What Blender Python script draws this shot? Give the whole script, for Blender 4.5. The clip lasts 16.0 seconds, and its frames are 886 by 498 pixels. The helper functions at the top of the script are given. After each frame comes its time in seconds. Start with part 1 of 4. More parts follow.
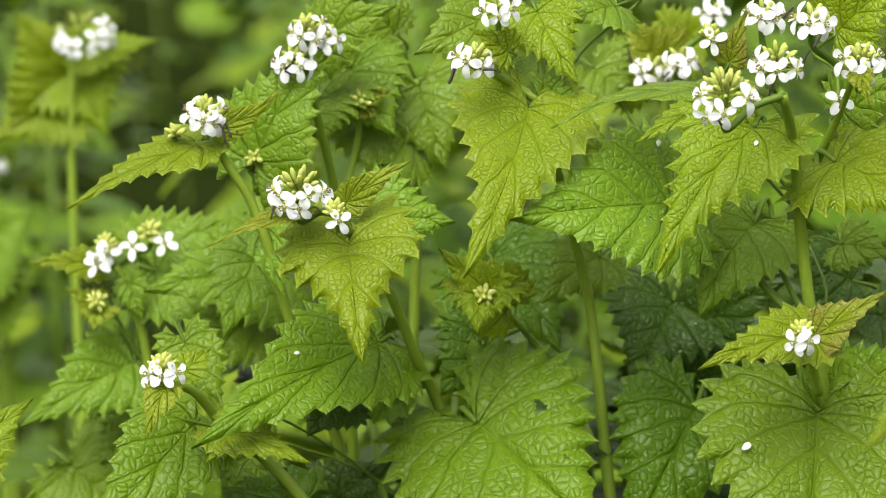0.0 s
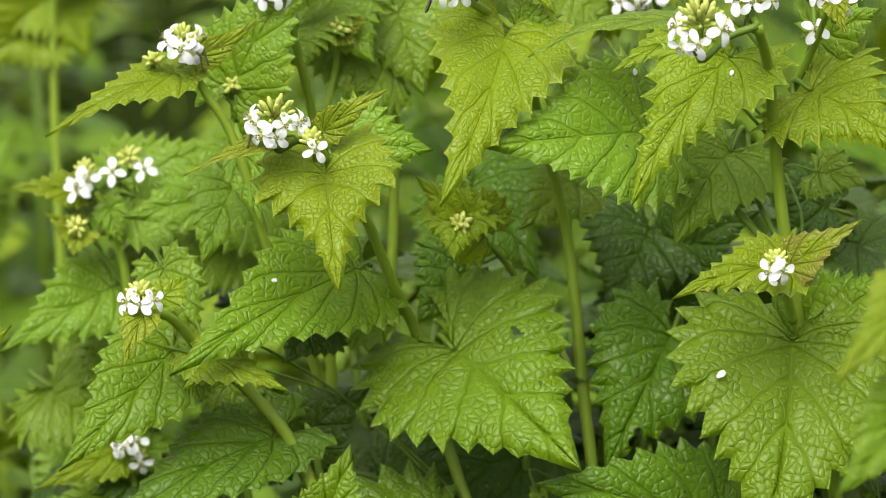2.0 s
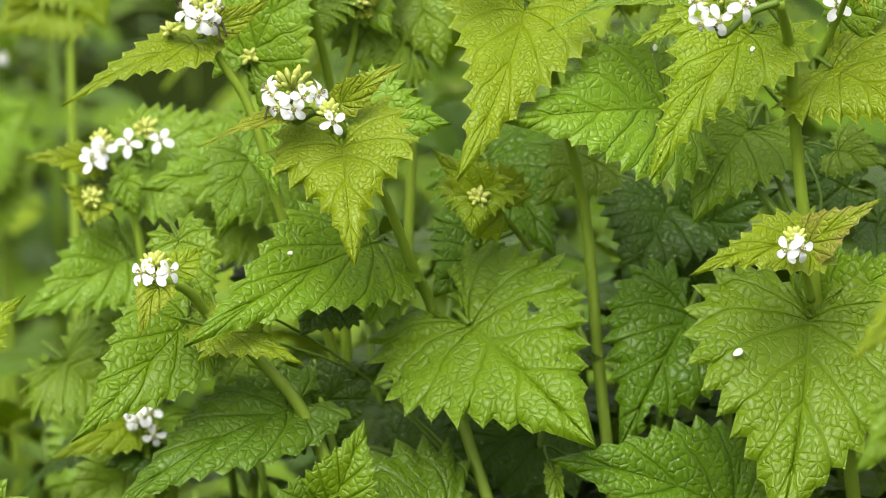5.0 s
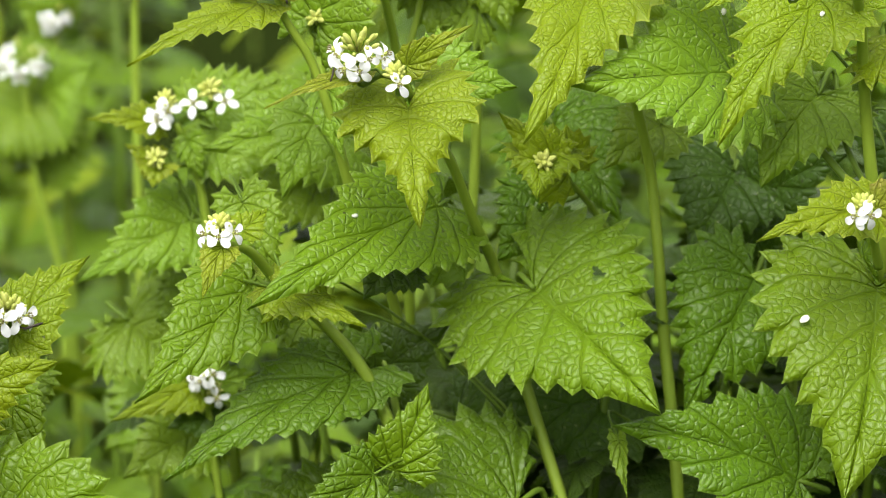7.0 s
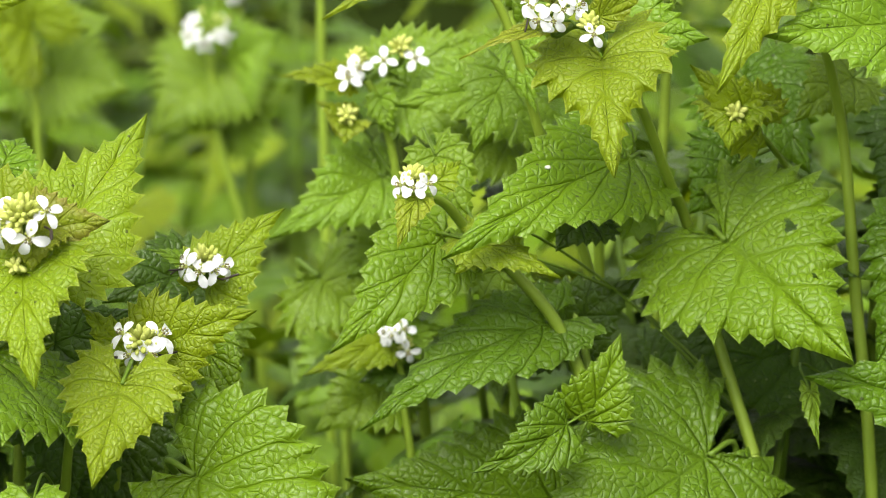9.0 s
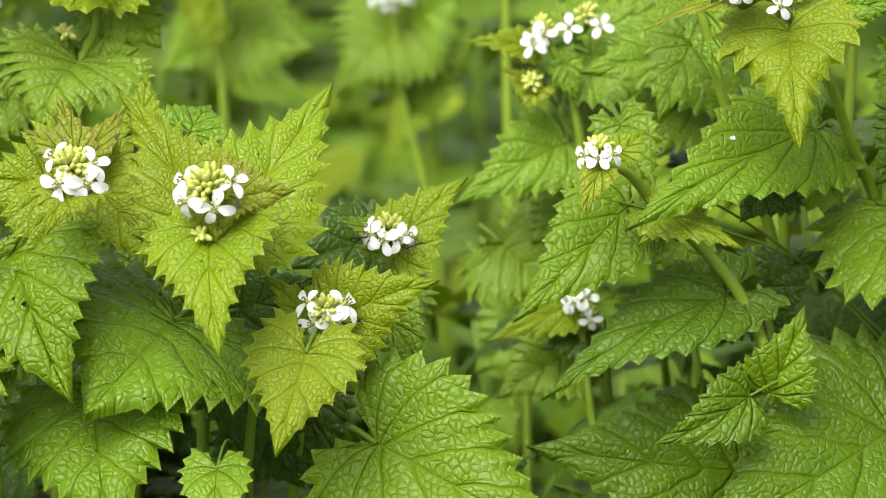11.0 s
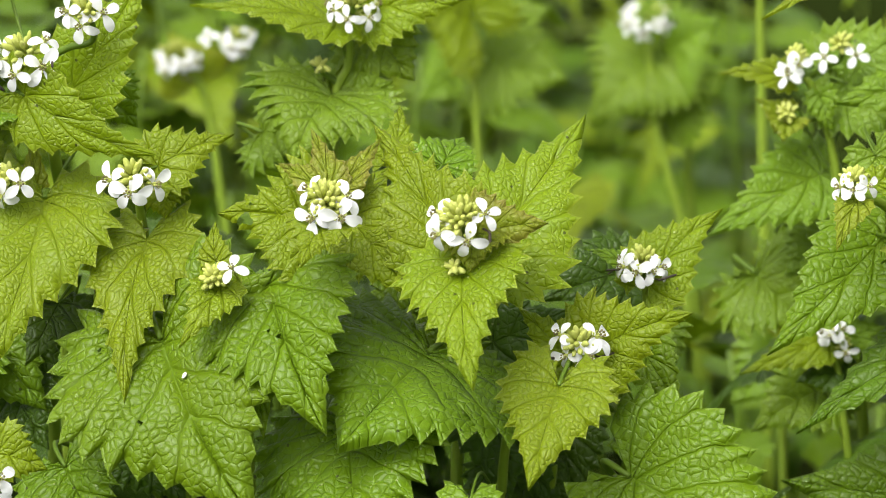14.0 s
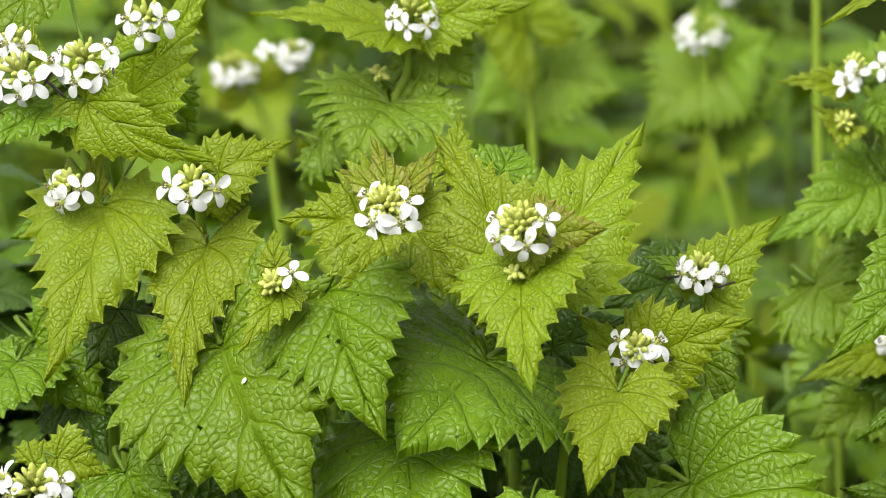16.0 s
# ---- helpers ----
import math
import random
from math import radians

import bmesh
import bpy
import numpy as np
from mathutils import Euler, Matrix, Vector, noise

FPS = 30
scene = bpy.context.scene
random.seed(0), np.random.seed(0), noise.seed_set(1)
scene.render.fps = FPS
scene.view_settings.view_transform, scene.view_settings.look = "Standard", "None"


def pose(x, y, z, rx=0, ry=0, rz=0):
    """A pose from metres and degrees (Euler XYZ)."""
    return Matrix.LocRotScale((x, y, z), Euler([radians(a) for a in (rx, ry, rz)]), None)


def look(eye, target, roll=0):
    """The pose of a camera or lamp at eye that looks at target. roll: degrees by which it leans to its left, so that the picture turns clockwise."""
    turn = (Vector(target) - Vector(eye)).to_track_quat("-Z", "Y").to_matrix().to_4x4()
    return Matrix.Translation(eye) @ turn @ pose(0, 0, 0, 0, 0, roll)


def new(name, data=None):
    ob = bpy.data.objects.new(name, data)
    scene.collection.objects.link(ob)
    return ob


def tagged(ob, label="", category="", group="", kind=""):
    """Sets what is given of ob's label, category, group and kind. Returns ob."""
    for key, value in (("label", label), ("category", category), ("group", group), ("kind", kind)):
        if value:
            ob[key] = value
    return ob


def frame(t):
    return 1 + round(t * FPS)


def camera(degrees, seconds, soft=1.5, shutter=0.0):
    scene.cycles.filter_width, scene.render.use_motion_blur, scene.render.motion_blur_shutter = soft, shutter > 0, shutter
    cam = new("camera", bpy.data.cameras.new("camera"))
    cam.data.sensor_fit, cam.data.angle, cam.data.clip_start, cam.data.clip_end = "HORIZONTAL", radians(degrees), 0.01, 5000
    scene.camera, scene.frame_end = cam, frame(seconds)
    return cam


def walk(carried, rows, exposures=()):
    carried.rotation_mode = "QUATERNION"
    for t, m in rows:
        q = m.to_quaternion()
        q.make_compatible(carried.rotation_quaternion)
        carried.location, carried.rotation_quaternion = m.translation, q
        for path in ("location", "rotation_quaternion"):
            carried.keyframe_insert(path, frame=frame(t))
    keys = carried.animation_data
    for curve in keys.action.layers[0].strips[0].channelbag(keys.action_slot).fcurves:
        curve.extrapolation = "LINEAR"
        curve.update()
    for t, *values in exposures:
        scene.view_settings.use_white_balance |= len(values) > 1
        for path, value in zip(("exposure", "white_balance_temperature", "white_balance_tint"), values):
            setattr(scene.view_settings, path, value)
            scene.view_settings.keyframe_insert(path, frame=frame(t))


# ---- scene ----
cam = camera(16.225, 16.0, 1.0)
cam.data.dof.use_dof = True
cam.data.dof.focus_distance = 0.88
cam.data.dof.aperture_fstop = 16.5
EXPOSURES = [(0, 0.76), (3, 0.8), (5.5, 0.92), (7, 0.94), (9, 1.02), (10, 1.02), (12.5, 0.84), (16, 0.78)]
walk(cam, [
    (0, look((0.0052, -0.8868, 0.6388), (0.0017, 0.0043, 0.4671), -0.92)),
    (0.5, look((0.0077, -0.8866, 0.6403), (-0.0004, 0.0027, 0.4595), -0.93)),
    (1, look((0.0057, -0.8871, 0.6426), (0.0019, -0.0001, 0.4513), -1.10)),
    (1.5, look((0.0088, -0.8868, 0.6533), (0.0068, -0.0019, 0.4522), -0.51)),
    (2, look((0.0107, -0.8891, 0.6452), (0.0082, -0.0035, 0.4472), -0.81)),
    (2.5, look((0.0104, -0.8877, 0.6414), (0.0080, -0.0019, 0.4442), -0.95)),
    (3, look((0.0056, -0.8882, 0.6404), (0.0083, -0.0019, 0.4451), -0.73)),
    (5.5, look((0.0113, -0.8827, 0.6428), (0.0007, 0.0002, 0.4330), -0.07)),
    (6, look((0.0120, -0.8803, 0.6517), (-0.0016, -0.0001, 0.4315), 0.02)),
    (6.5, look((0.0112, -0.8806, 0.6475), (-0.0028, 0.0003, 0.4297), 0.07)),
    (7, look((0.0078, -0.8809, 0.6415), (-0.0158, 0.0007, 0.4276), -0.02)),
    (7.5, look((0.0011, -0.8834, 0.6378), (-0.0318, -0.0006, 0.4302), -0.35)),
    (8, look((0.0042, -0.8845, 0.6366), (-0.0517, -0.0037, 0.4252), -0.38)),
    (8.5, look((0.0029, -0.8844, 0.6355), (-0.0593, -0.0051, 0.4197), -0.65)),
    (9, look((-0.0020, -0.8904, 0.6294), (-0.0717, -0.0112, 0.4155), -0.80)),
    (9.5, look((-0.0012, -0.8884, 0.6316), (-0.0903, -0.0125, 0.4115), -1.10)),
    (10, look((-0.0034, -0.8893, 0.6349), (-0.1049, -0.0162, 0.4090), -1.04)),
    (12.5, look((-0.0023, -0.8875, 0.6399), (-0.1617, -0.0242, 0.4103), -1.92)),
    (13, look((0.0008, -0.8875, 0.6418), (-0.1724, -0.0256, 0.4168), -2.06)),
    (13.5, look((-0.0085, -0.8903, 0.6339), (-0.1884, -0.0280, 0.4159), -1.81)),
    (14, look((-0.0027, -0.8867, 0.6392), (-0.1979, -0.0283, 0.4188), -2.35)),
    (14.5, look((-0.0045, -0.8887, 0.6402), (-0.1984, -0.0298, 0.4204), -2.15)),
    (15, look((-0.0047, -0.8924, 0.6361), (-0.1974, -0.0318, 0.4222), -1.85)),
    (15.5, look((-0.0038, -0.8900, 0.6388), (-0.2054, -0.0321, 0.4222), -2.29)),
    (16, look((-0.0056, -0.8901, 0.6341), (-0.2144, -0.0329, 0.4217), -2.49)),
], EXPOSURES)


# ---- world and light: bright overcast day ----
world = bpy.data.worlds.new("overcast_sky")
scene.world = world
world.use_nodes = True
sky = world.node_tree.nodes.new("ShaderNodeTexSky")
sky.sky_type, sky.sun_disc = "NISHITA", False
sky.sun_elevation, sky.sun_rotation = radians(56), radians(200)
sky.air_density, sky.dust_density = 1.0, 4.0
# thin cloud takes most of the blue out of the sky
cloud = world.node_tree.nodes.new("ShaderNodeHueSaturation")
cloud.inputs["Saturation"].default_value = 0.06
world.node_tree.links.new(sky.outputs[0], cloud.inputs["Color"])
world.node_tree.links.new(cloud.outputs[0], world.node_tree.nodes["Background"].inputs[0])
world.node_tree.nodes["Background"].inputs[1].default_value = 0.13
sun = new("sun", bpy.data.lights.new("sun", "SUN"))
sun.data.energy, sun.data.angle, sun.data.color = 2.0, radians(48), (1.0, 0.97, 0.90)
sun.matrix_world = look((-0.35, -0.95, 1.5), (0, 0, 0))


# ---- materials ----
def material(name):
    m = bpy.data.materials.new(name)
    m.use_nodes = True
    t = m.node_tree
    return m, t, t.nodes["Principled BSDF"]


def node(t, kind, **inputs):
    n = t.nodes.new("ShaderNode" + kind)
    for key, value in inputs.items():
        n.inputs[key.replace("_", " ")].default_value = value
    return n


def join(t, a, b, out=0):
    t.links.new(a if hasattr(a, "is_output") else a.outputs[out], b)


def maths(t, op, a, b=None, clamp=False):
    n = t.nodes.new("ShaderNodeMath")
    n.operation, n.use_clamp = op, clamp
    for k, v in enumerate((a, b)):
        if v is None:
            continue
        if isinstance(v, (int, float)):
            n.inputs[k].default_value = v
        else:
            t.links.new(v, n.inputs[k])
    return n.outputs[0]


def blend(t, fac, a, b, mode="MIX"):
    n = t.nodes.new("ShaderNodeMix")
    n.data_type, n.blend_type = "RGBA", mode
    for socket, v in ((n.inputs[0], fac), (n.inputs[6], a), (n.inputs[7], b)):
        if isinstance(v, (int, float)):
            socket.default_value = v
        elif isinstance(v, tuple):
            socket.default_value = (*v, 1)
        else:
            t.links.new(v, socket)
    return n.outputs[2]


def leaf_material(name, colour, vein, edge=None, edge_amount=0.0, gloss=0.42, through_light=0.22, net_size=0.44, relief=1.0):
    """A puckered, net-veined leaf: side veins and their branches lie in grooves between raised cells, the grooves'
    shade put into the colour, with a paler midrib, blotches, a pale rim and a slight sheen."""
    m, t, bsdf = material(name)
    plane = t.nodes.new("ShaderNodeUVMap")
    plane.uv_map = "plane"
    veins = t.nodes.new("ShaderNodeUVMap")
    veins.uv_map = "veins"
    info = t.nodes.new("ShaderNodeObjectInfo")
    split = t.nodes.new("ShaderNodeSeparateXYZ")
    join(t, veins, split.inputs[0])
    across = split.outputs[1]
    warp = node(t, "TexNoise", Scale=0.10, Detail=2.0)
    join(t, plane, warp.inputs["Vector"])
    wander = t.nodes.new("ShaderNodeSeparateXYZ")
    join(t, warp, wander.inputs[0], "Color")
    # side veins run, a little crooked, at whole numbers of the first coordinate; the midrib at zero of the second
    along = maths(t, "ADD", split.outputs[0], maths(t, "MULTIPLY", maths(t, "SUBTRACT", wander.outputs[0], 0.5), 0.35))
    f = maths(t, "FRACT", along)
    strip = maths(t, "SUBTRACT", 0.5, maths(t, "ABSOLUTE", maths(t, "SUBTRACT", f, 0.5)))
    lateral = maths(t, "SUBTRACT", 1.0, maths(t, "MULTIPLY", strip, maths(t, "ADD", 10.0, maths(t, "MULTIPLY", across, 20.0))), True)
    rib = maths(t, "SUBTRACT", 1.0, maths(t, "MULTIPLY", across, 34.0), True)
    # the net of smaller veins between them, in two ranks
    away = maths(t, "MULTIPLY", across, 22.0, True)
    moved = t.nodes.new("ShaderNodeVectorMath")
    moved.operation = "MULTIPLY_ADD"
    join(t, warp, moved.inputs[0], "Color")
    moved.inputs[1].default_value = (5.0, 5.0, 0)
    join(t, plane, moved.inputs[2])
    ranks = []
    for size in (net_size, net_size * 2.3):
        cells = node(t, "TexVoronoi", Scale=size, Randomness=0.95)
        cells.feature, cells.voronoi_dimensions = "DISTANCE_TO_EDGE", "2D"
        join(t, moved, cells.inputs["Vector"])
        ranks.append(cells.outputs[0])
    # the net stands out in some parts of the blade and fades in others
    uneven = node(t, "TexNoise", Scale=0.09, Detail=2.0)
    join(t, plane, uneven.inputs["Vector"])
    away = maths(t, "MULTIPLY", away, maths(t, "MULTIPLY", maths(t, "SUBTRACT", uneven.outputs[0], 0.12), 2.5, True))
    branches = maths(t, "MULTIPLY", maths(t, "SUBTRACT", 1.0, maths(t, "MULTIPLY", ranks[0], 7.5), True), away)
    net = maths(t, "MULTIPLY", maths(t, "SUBTRACT", 1.0, maths(t, "MULTIPLY", ranks[1], 5.5), True), away)
    groove = maths(t, "MAXIMUM", maths(t, "MAXIMUM", rib, maths(t, "MULTIPLY", lateral, 0.55)), maths(t, "MAXIMUM", maths(t, "MULTIPLY", branches, 0.5), maths(t, "MULTIPLY", net, 0.22)))
    swell = maths(t, "SINE", maths(t, "MULTIPLY", maths(t, "MULTIPLY", ranks[0], 2.3, True), math.pi / 2))
    dome = maths(t, "SINE", maths(t, "MULTIPLY", maths(t, "MULTIPLY", ranks[1], 2.4, True), math.pi / 2))
    pad = maths(t, "SINE", maths(t, "MULTIPLY", maths(t, "MULTIPLY", strip, 4.0, True), math.pi / 2))
    height = maths(t, "MULTIPLY", maths(t, "ADD", maths(t, "MULTIPLY", swell, 0.52), maths(t, "MULTIPLY", dome, 0.1)), maths(t, "MULTIPLY", away, pad))
    height = maths(t, "ADD", height, maths(t, "MULTIPLY", pad, 0.7))
    height = maths(t, "SUBTRACT", height, maths(t, "MULTIPLY", maths(t, "MAXIMUM", maths(t, "MAXIMUM", rib, lateral), maths(t, "MULTIPLY", branches, 0.28)), 0.6))
    grain = node(t, "TexNoise", Scale=1.6, Detail=4.0)
    join(t, plane, grain.inputs["Vector"])
    height = maths(t, "ADD", height, maths(t, "MULTIPLY", grain.outputs[0], 0.06))
    bump = node(t, "Bump", Strength=1.0, Distance=0.00043 * relief)
    join(t, height, bump.inputs["Height"])
    # colour
    blot = node(t, "TexNoise", Scale=0.07, Detail=3.0)
    join(t, plane, blot.inputs["Vector"])
    patch = node(t, "TexNoise", Scale=0.16, Detail=2.0)
    join(t, plane, patch.inputs["Vector"])
    c = blend(t, maths(t, "MULTIPLY", blot.outputs[0], 0.9), colour, tuple(v * k for v, k in zip(colour, (0.66, 0.82, 0.75))))
    shift = t.nodes.new("ShaderNodeHueSaturation")
    join(t, maths(t, "ADD", maths(t, "MULTIPLY", info.outputs["Random"], 0.014), 0.493), shift.inputs["Hue"])
    join(t, maths(t, "ADD", maths(t, "MULTIPLY", info.outputs["Random"], 0.2), 0.96), shift.inputs["Value"])
    join(t, c, shift.inputs["Color"])
    c = shift.outputs[0]
    c = blend(t, maths(t, "MULTIPLY", grain.outputs[0], 0.22), c, tuple(v * 1.5 for v in colour))
    # crease shade put into the colour along veins and net
    c = blend(t, maths(t, "MULTIPLY", groove, 0.31), c, tuple(v * k for v, k in zip(colour, (0.40, 0.52, 0.5))))
    core = maths(t, "POWER", rib, 3.0)
    c = blend(t, maths(t, "MULTIPLY", core, 0.28), c, vein)
    rim = maths(t, "MULTIPLY", maths(t, "SUBTRACT", across, 0.955), 30.0, True)
    c = blend(t, maths(t, "MULTIPLY", rim, 0.4), c, tuple(v * k for v, k in zip(vein, (1.15, 1.1, 1.3))))
    if edge:
        # the tinge lies in patches, and strongest along the margin and at the tip
        far = maths(t, "POWER", across, 2.2)
        tinge = maths(t, "ADD", maths(t, "MULTIPLY", far, 0.9), maths(t, "MULTIPLY", maths(t, "SUBTRACT", patch.outputs[0], 0.42), 2.2))
        c = blend(t, maths(t, "MULTIPLY", maths(t, "MAXIMUM", tinge, 0.0), edge_amount, True), c, edge)
    # pale specks where insects have scraped the skin
    speck = node(t, "TexVoronoi", Scale=0.11)
    speck.voronoi_dimensions = "2D"
    join(t, plane, speck.inputs["Vector"])
    dot = maths(t, "LESS_THAN", speck.outputs["Distance"], 0.035)
    keep = maths(t, "GREATER_THAN", info.outputs["Random"], 0.6)
    c = blend(t, maths(t, "MULTIPLY", maths(t, "MULTIPLY", dot, keep), 0.5), c, (0.45, 0.5, 0.25))
    # and a few small brown bites
    bite = node(t, "TexVoronoi", Scale=0.062)
    bite.voronoi_dimensions = "2D"
    join(t, plane, bite.inputs["Vector"])
    gnawed = maths(t, "LESS_THAN", maths(t, "ADD", bite.outputs["Distance"], maths(t, "MULTIPLY", grain.outputs[0], 0.05)), 0.052)
    c = blend(t, maths(t, "MULTIPLY", maths(t, "MULTIPLY", gnawed, maths(t, "GREATER_THAN", info.outputs["Random"], 0.62)), 0.75), c, (0.03, 0.03, 0.012))
    join(t, c, bsdf.inputs["Base Color"])
    join(t, bump, bsdf.inputs["Normal"])
    join(t, maths(t, "ADD", maths(t, "MULTIPLY", grain.outputs[0], 0.2), gloss - 0.17), bsdf.inputs["Roughness"])
    bsdf.inputs["Specular IOR Level"].default_value = 0.28
    glow = t.nodes.new("ShaderNodeBsdfTranslucent")
    lit = blend(t, 1.0, c, (1.25, 1.15, 0.35), "MULTIPLY")
    join(t, lit, glow.inputs["Color"])
    join(t, bump, glow.inputs["Normal"])
    mixed = node(t, "MixShader", Fac=through_light)
    join(t, bsdf, mixed.inputs[1])
    join(t, glow, mixed.inputs[2])
    join(t, mixed, t.nodes["Material Output"].inputs[0])
    return m


YOUNG = leaf_material("young_leaf", (0.200, 0.264, 0.006), (0.30, 0.36, 0.04), through_light=0.28, net_size=0.56, relief=0.88)
MID = leaf_material("green_leaf", (0.156, 0.243, 0.012), (0.215, 0.31, 0.042))
MATURE = leaf_material("mature_leaf", (0.131, 0.213, 0.006), (0.19, 0.29, 0.035), gloss=0.38, net_size=0.40, relief=1.15)
# older and lower leaves: the stand's shade is put into these darker greens
LOWER_SHADE = leaf_material("lower_shaded_leaf", (0.094, 0.166, 0.006), (0.14, 0.23, 0.03), gloss=0.36, net_size=0.40, relief=1.25)
DEEP_SHADE = leaf_material("old_shaded_leaf", (0.054, 0.100, 0.007), (0.10, 0.17, 0.03), gloss=0.38, net_size=0.40, relief=1.15)
BRACT = leaf_material("bract_leaf", (0.24, 0.29, 0.014), (0.30, 0.33, 0.05), (0.26, 0.19, 0.03), 0.12, through_light=0.34, net_size=0.55)
PURPLE = leaf_material("purple_bract", (0.225, 0.28, 0.012), (0.28, 0.28, 0.05), (0.26, 0.14, 0.07), 0.34, through_light=0.32, net_size=0.55)


def plain_material(name, colour, other, scale, rough=0.5, through_light=0.0, ridges=0.0, stretch=1.0, shine=0.3):
    m, t, bsdf = material(name)
    spot = t.nodes.new("ShaderNodeTexCoord")
    n = node(t, "TexNoise", Scale=scale, Detail=4.0)
    scaled = t.nodes.new("ShaderNodeMapping")
    scaled.inputs["Scale"].default_value = (1, 1, stretch)
    join(t, spot, scaled.inputs["Vector"], "Object")
    join(t, scaled, n.inputs["Vector"])
    info = t.nodes.new("ShaderNodeObjectInfo")
    fac = maths(t, "ADD", maths(t, "MULTIPLY", n.outputs[0], 0.7), maths(t, "MULTIPLY", info.outputs["Random"], 0.3), True)
    c = blend(t, fac, colour, other)
    join(t, c, bsdf.inputs["Base Color"])
    bsdf.inputs["Roughness"].default_value = rough
    bsdf.inputs["Specular IOR Level"].default_value = shine
    bump = node(t, "Bump", Strength=0.4, Distance=0.0002 + ridges)
    join(t, n, bump.inputs["Height"])
    join(t, bump, bsdf.inputs["Normal"])
    if through_light:
        glow = t.nodes.new("ShaderNodeBsdfTranslucent")
        join(t, c, glow.inputs["Color"])
        mixed = node(t, "MixShader", Fac=through_light)
        join(t, bsdf, mixed.inputs[1])
        join(t, glow, mixed.inputs[2])
        join(t, mixed, t.nodes["Material Output"].inputs[0])
    return m


STEM = plain_material("stem", (0.28, 0.385, 0.036), (0.175, 0.275, 0.022), 700, 0.45, 0.1, 0.0, 0.02)
STALK = plain_material("leaf_stalk", (0.13, 0.21, 0.015), (0.09, 0.16, 0.012), 150, 0.45, 0.1)
PETAL = plain_material("petal", (0.93, 0.94, 0.94), (0.90, 0.91, 0.91), 300, 0.6, 0.22)
BUD = plain_material("bud", (0.46, 0.53, 0.06), (0.66, 0.68, 0.24), 250, 0.5, 0.2)
ANTHER = plain_material("anther", (0.10, 0.085, 0.05), (0.32, 0.29, 0.10), 500, 0.7)
POD = plain_material("dark_pod", (0.02, 0.014, 0.016), (0.05, 0.035, 0.02), 300, 0.5)
# the plants' shade on the ground is put into this near-black soil colour
SOIL = plain_material("soil", (0.022, 0.026, 0.006), (0.012, 0.024, 0.004), 14, 0.95, 0.0, 0.004, shine=0.0)
GRASS = plain_material("grass_blade", (0.11, 0.19, 0.02), (0.18, 0.24, 0.03), 3, 0.5, 0.3)
DEBRIS = plain_material("fallen_petal", (0.75, 0.76, 0.66), (0.62, 0.62, 0.5), 200, 0.7)


# ---- building blocks ----
def mesh(name, verts, faces, materials, slots=None, smooth=True):
    me = bpy.data.meshes.new(name)
    me.from_pydata([tuple(v) for v in verts], [], [tuple(f) for f in faces])
    for m in materials:
        me.materials.append(m)
    if slots is not None:
        me.polygons.foreach_set("material_index", slots)
    me.polygons.foreach_set("use_smooth", [smooth] * len(me.polygons))
    me.update()
    return me


def child(name, me, parent, m=None, label=""):
    ob = new(name, me)
    ob.parent = parent
    if m is not None:
        ob.matrix_basis = m
    if label:
        tagged(ob, label)
    return ob


def curve_points(points, steps):
    """A smooth line through the points (Catmull-Rom)."""
    p = [Vector(q) for q in points]
    p = [2 * p[0] - p[1], *p, 2 * p[-1] - p[-2]]
    out = []
    for a, b, c, d in zip(p, p[1:], p[2:], p[3:]):
        for k in range(steps):
            s = k / steps
            out.append(0.5 * (2 * b + (c - a) * s + (2 * a - 5 * b + 4 * c - d) * s * s + (3 * b - 3 * c + d - a) * s ** 3))
    return out + [p[-2]]


def tube(points, radii, sides=8, ribs=0.0):
    """Vertices and faces of a tapering tube with closed ends and faint lengthwise ribs."""
    verts, faces = [], []
    n = len(points)
    for i, q in enumerate(points):
        ahead = (points[min(i + 1, n - 1)] - points[max(i - 1, 0)]).normalized()
        side = ahead.cross(Vector((0.3, 1, 0.1))).normalized()
        up = side.cross(ahead)
        for k in range(sides):
            a = 2 * math.pi * k / sides
            r = radii[i] * (1 + (ribs if k % 2 else -ribs))
            verts.append(q + side * (r * math.cos(a)) + up * (r * math.sin(a)))
    for i in range(n - 1):
        for k in range(sides):
            l = (k + 1) % sides
            faces.append((i * sides + k, i * sides + l, (i + 1) * sides + l, (i + 1) * sides + k))
    faces.append(tuple(range(sides - 1, -1, -1)))
    faces.append(tuple(range((n - 1) * sides, n * sides)))
    return verts, faces


# Smooth half outline of a garlic mustard leaf, from the notch at the stalk to the tip: along, across.
OUTLINE = [(0.0, 0.012), (-0.07, 0.07), (-0.14, 0.17), (-0.15, 0.28), (-0.07, 0.41), (0.08, 0.475), (0.24, 0.43), (0.41, 0.315), (0.58, 0.20), (0.76, 0.105), (0.90, 0.045), (1.0, 0.0)]


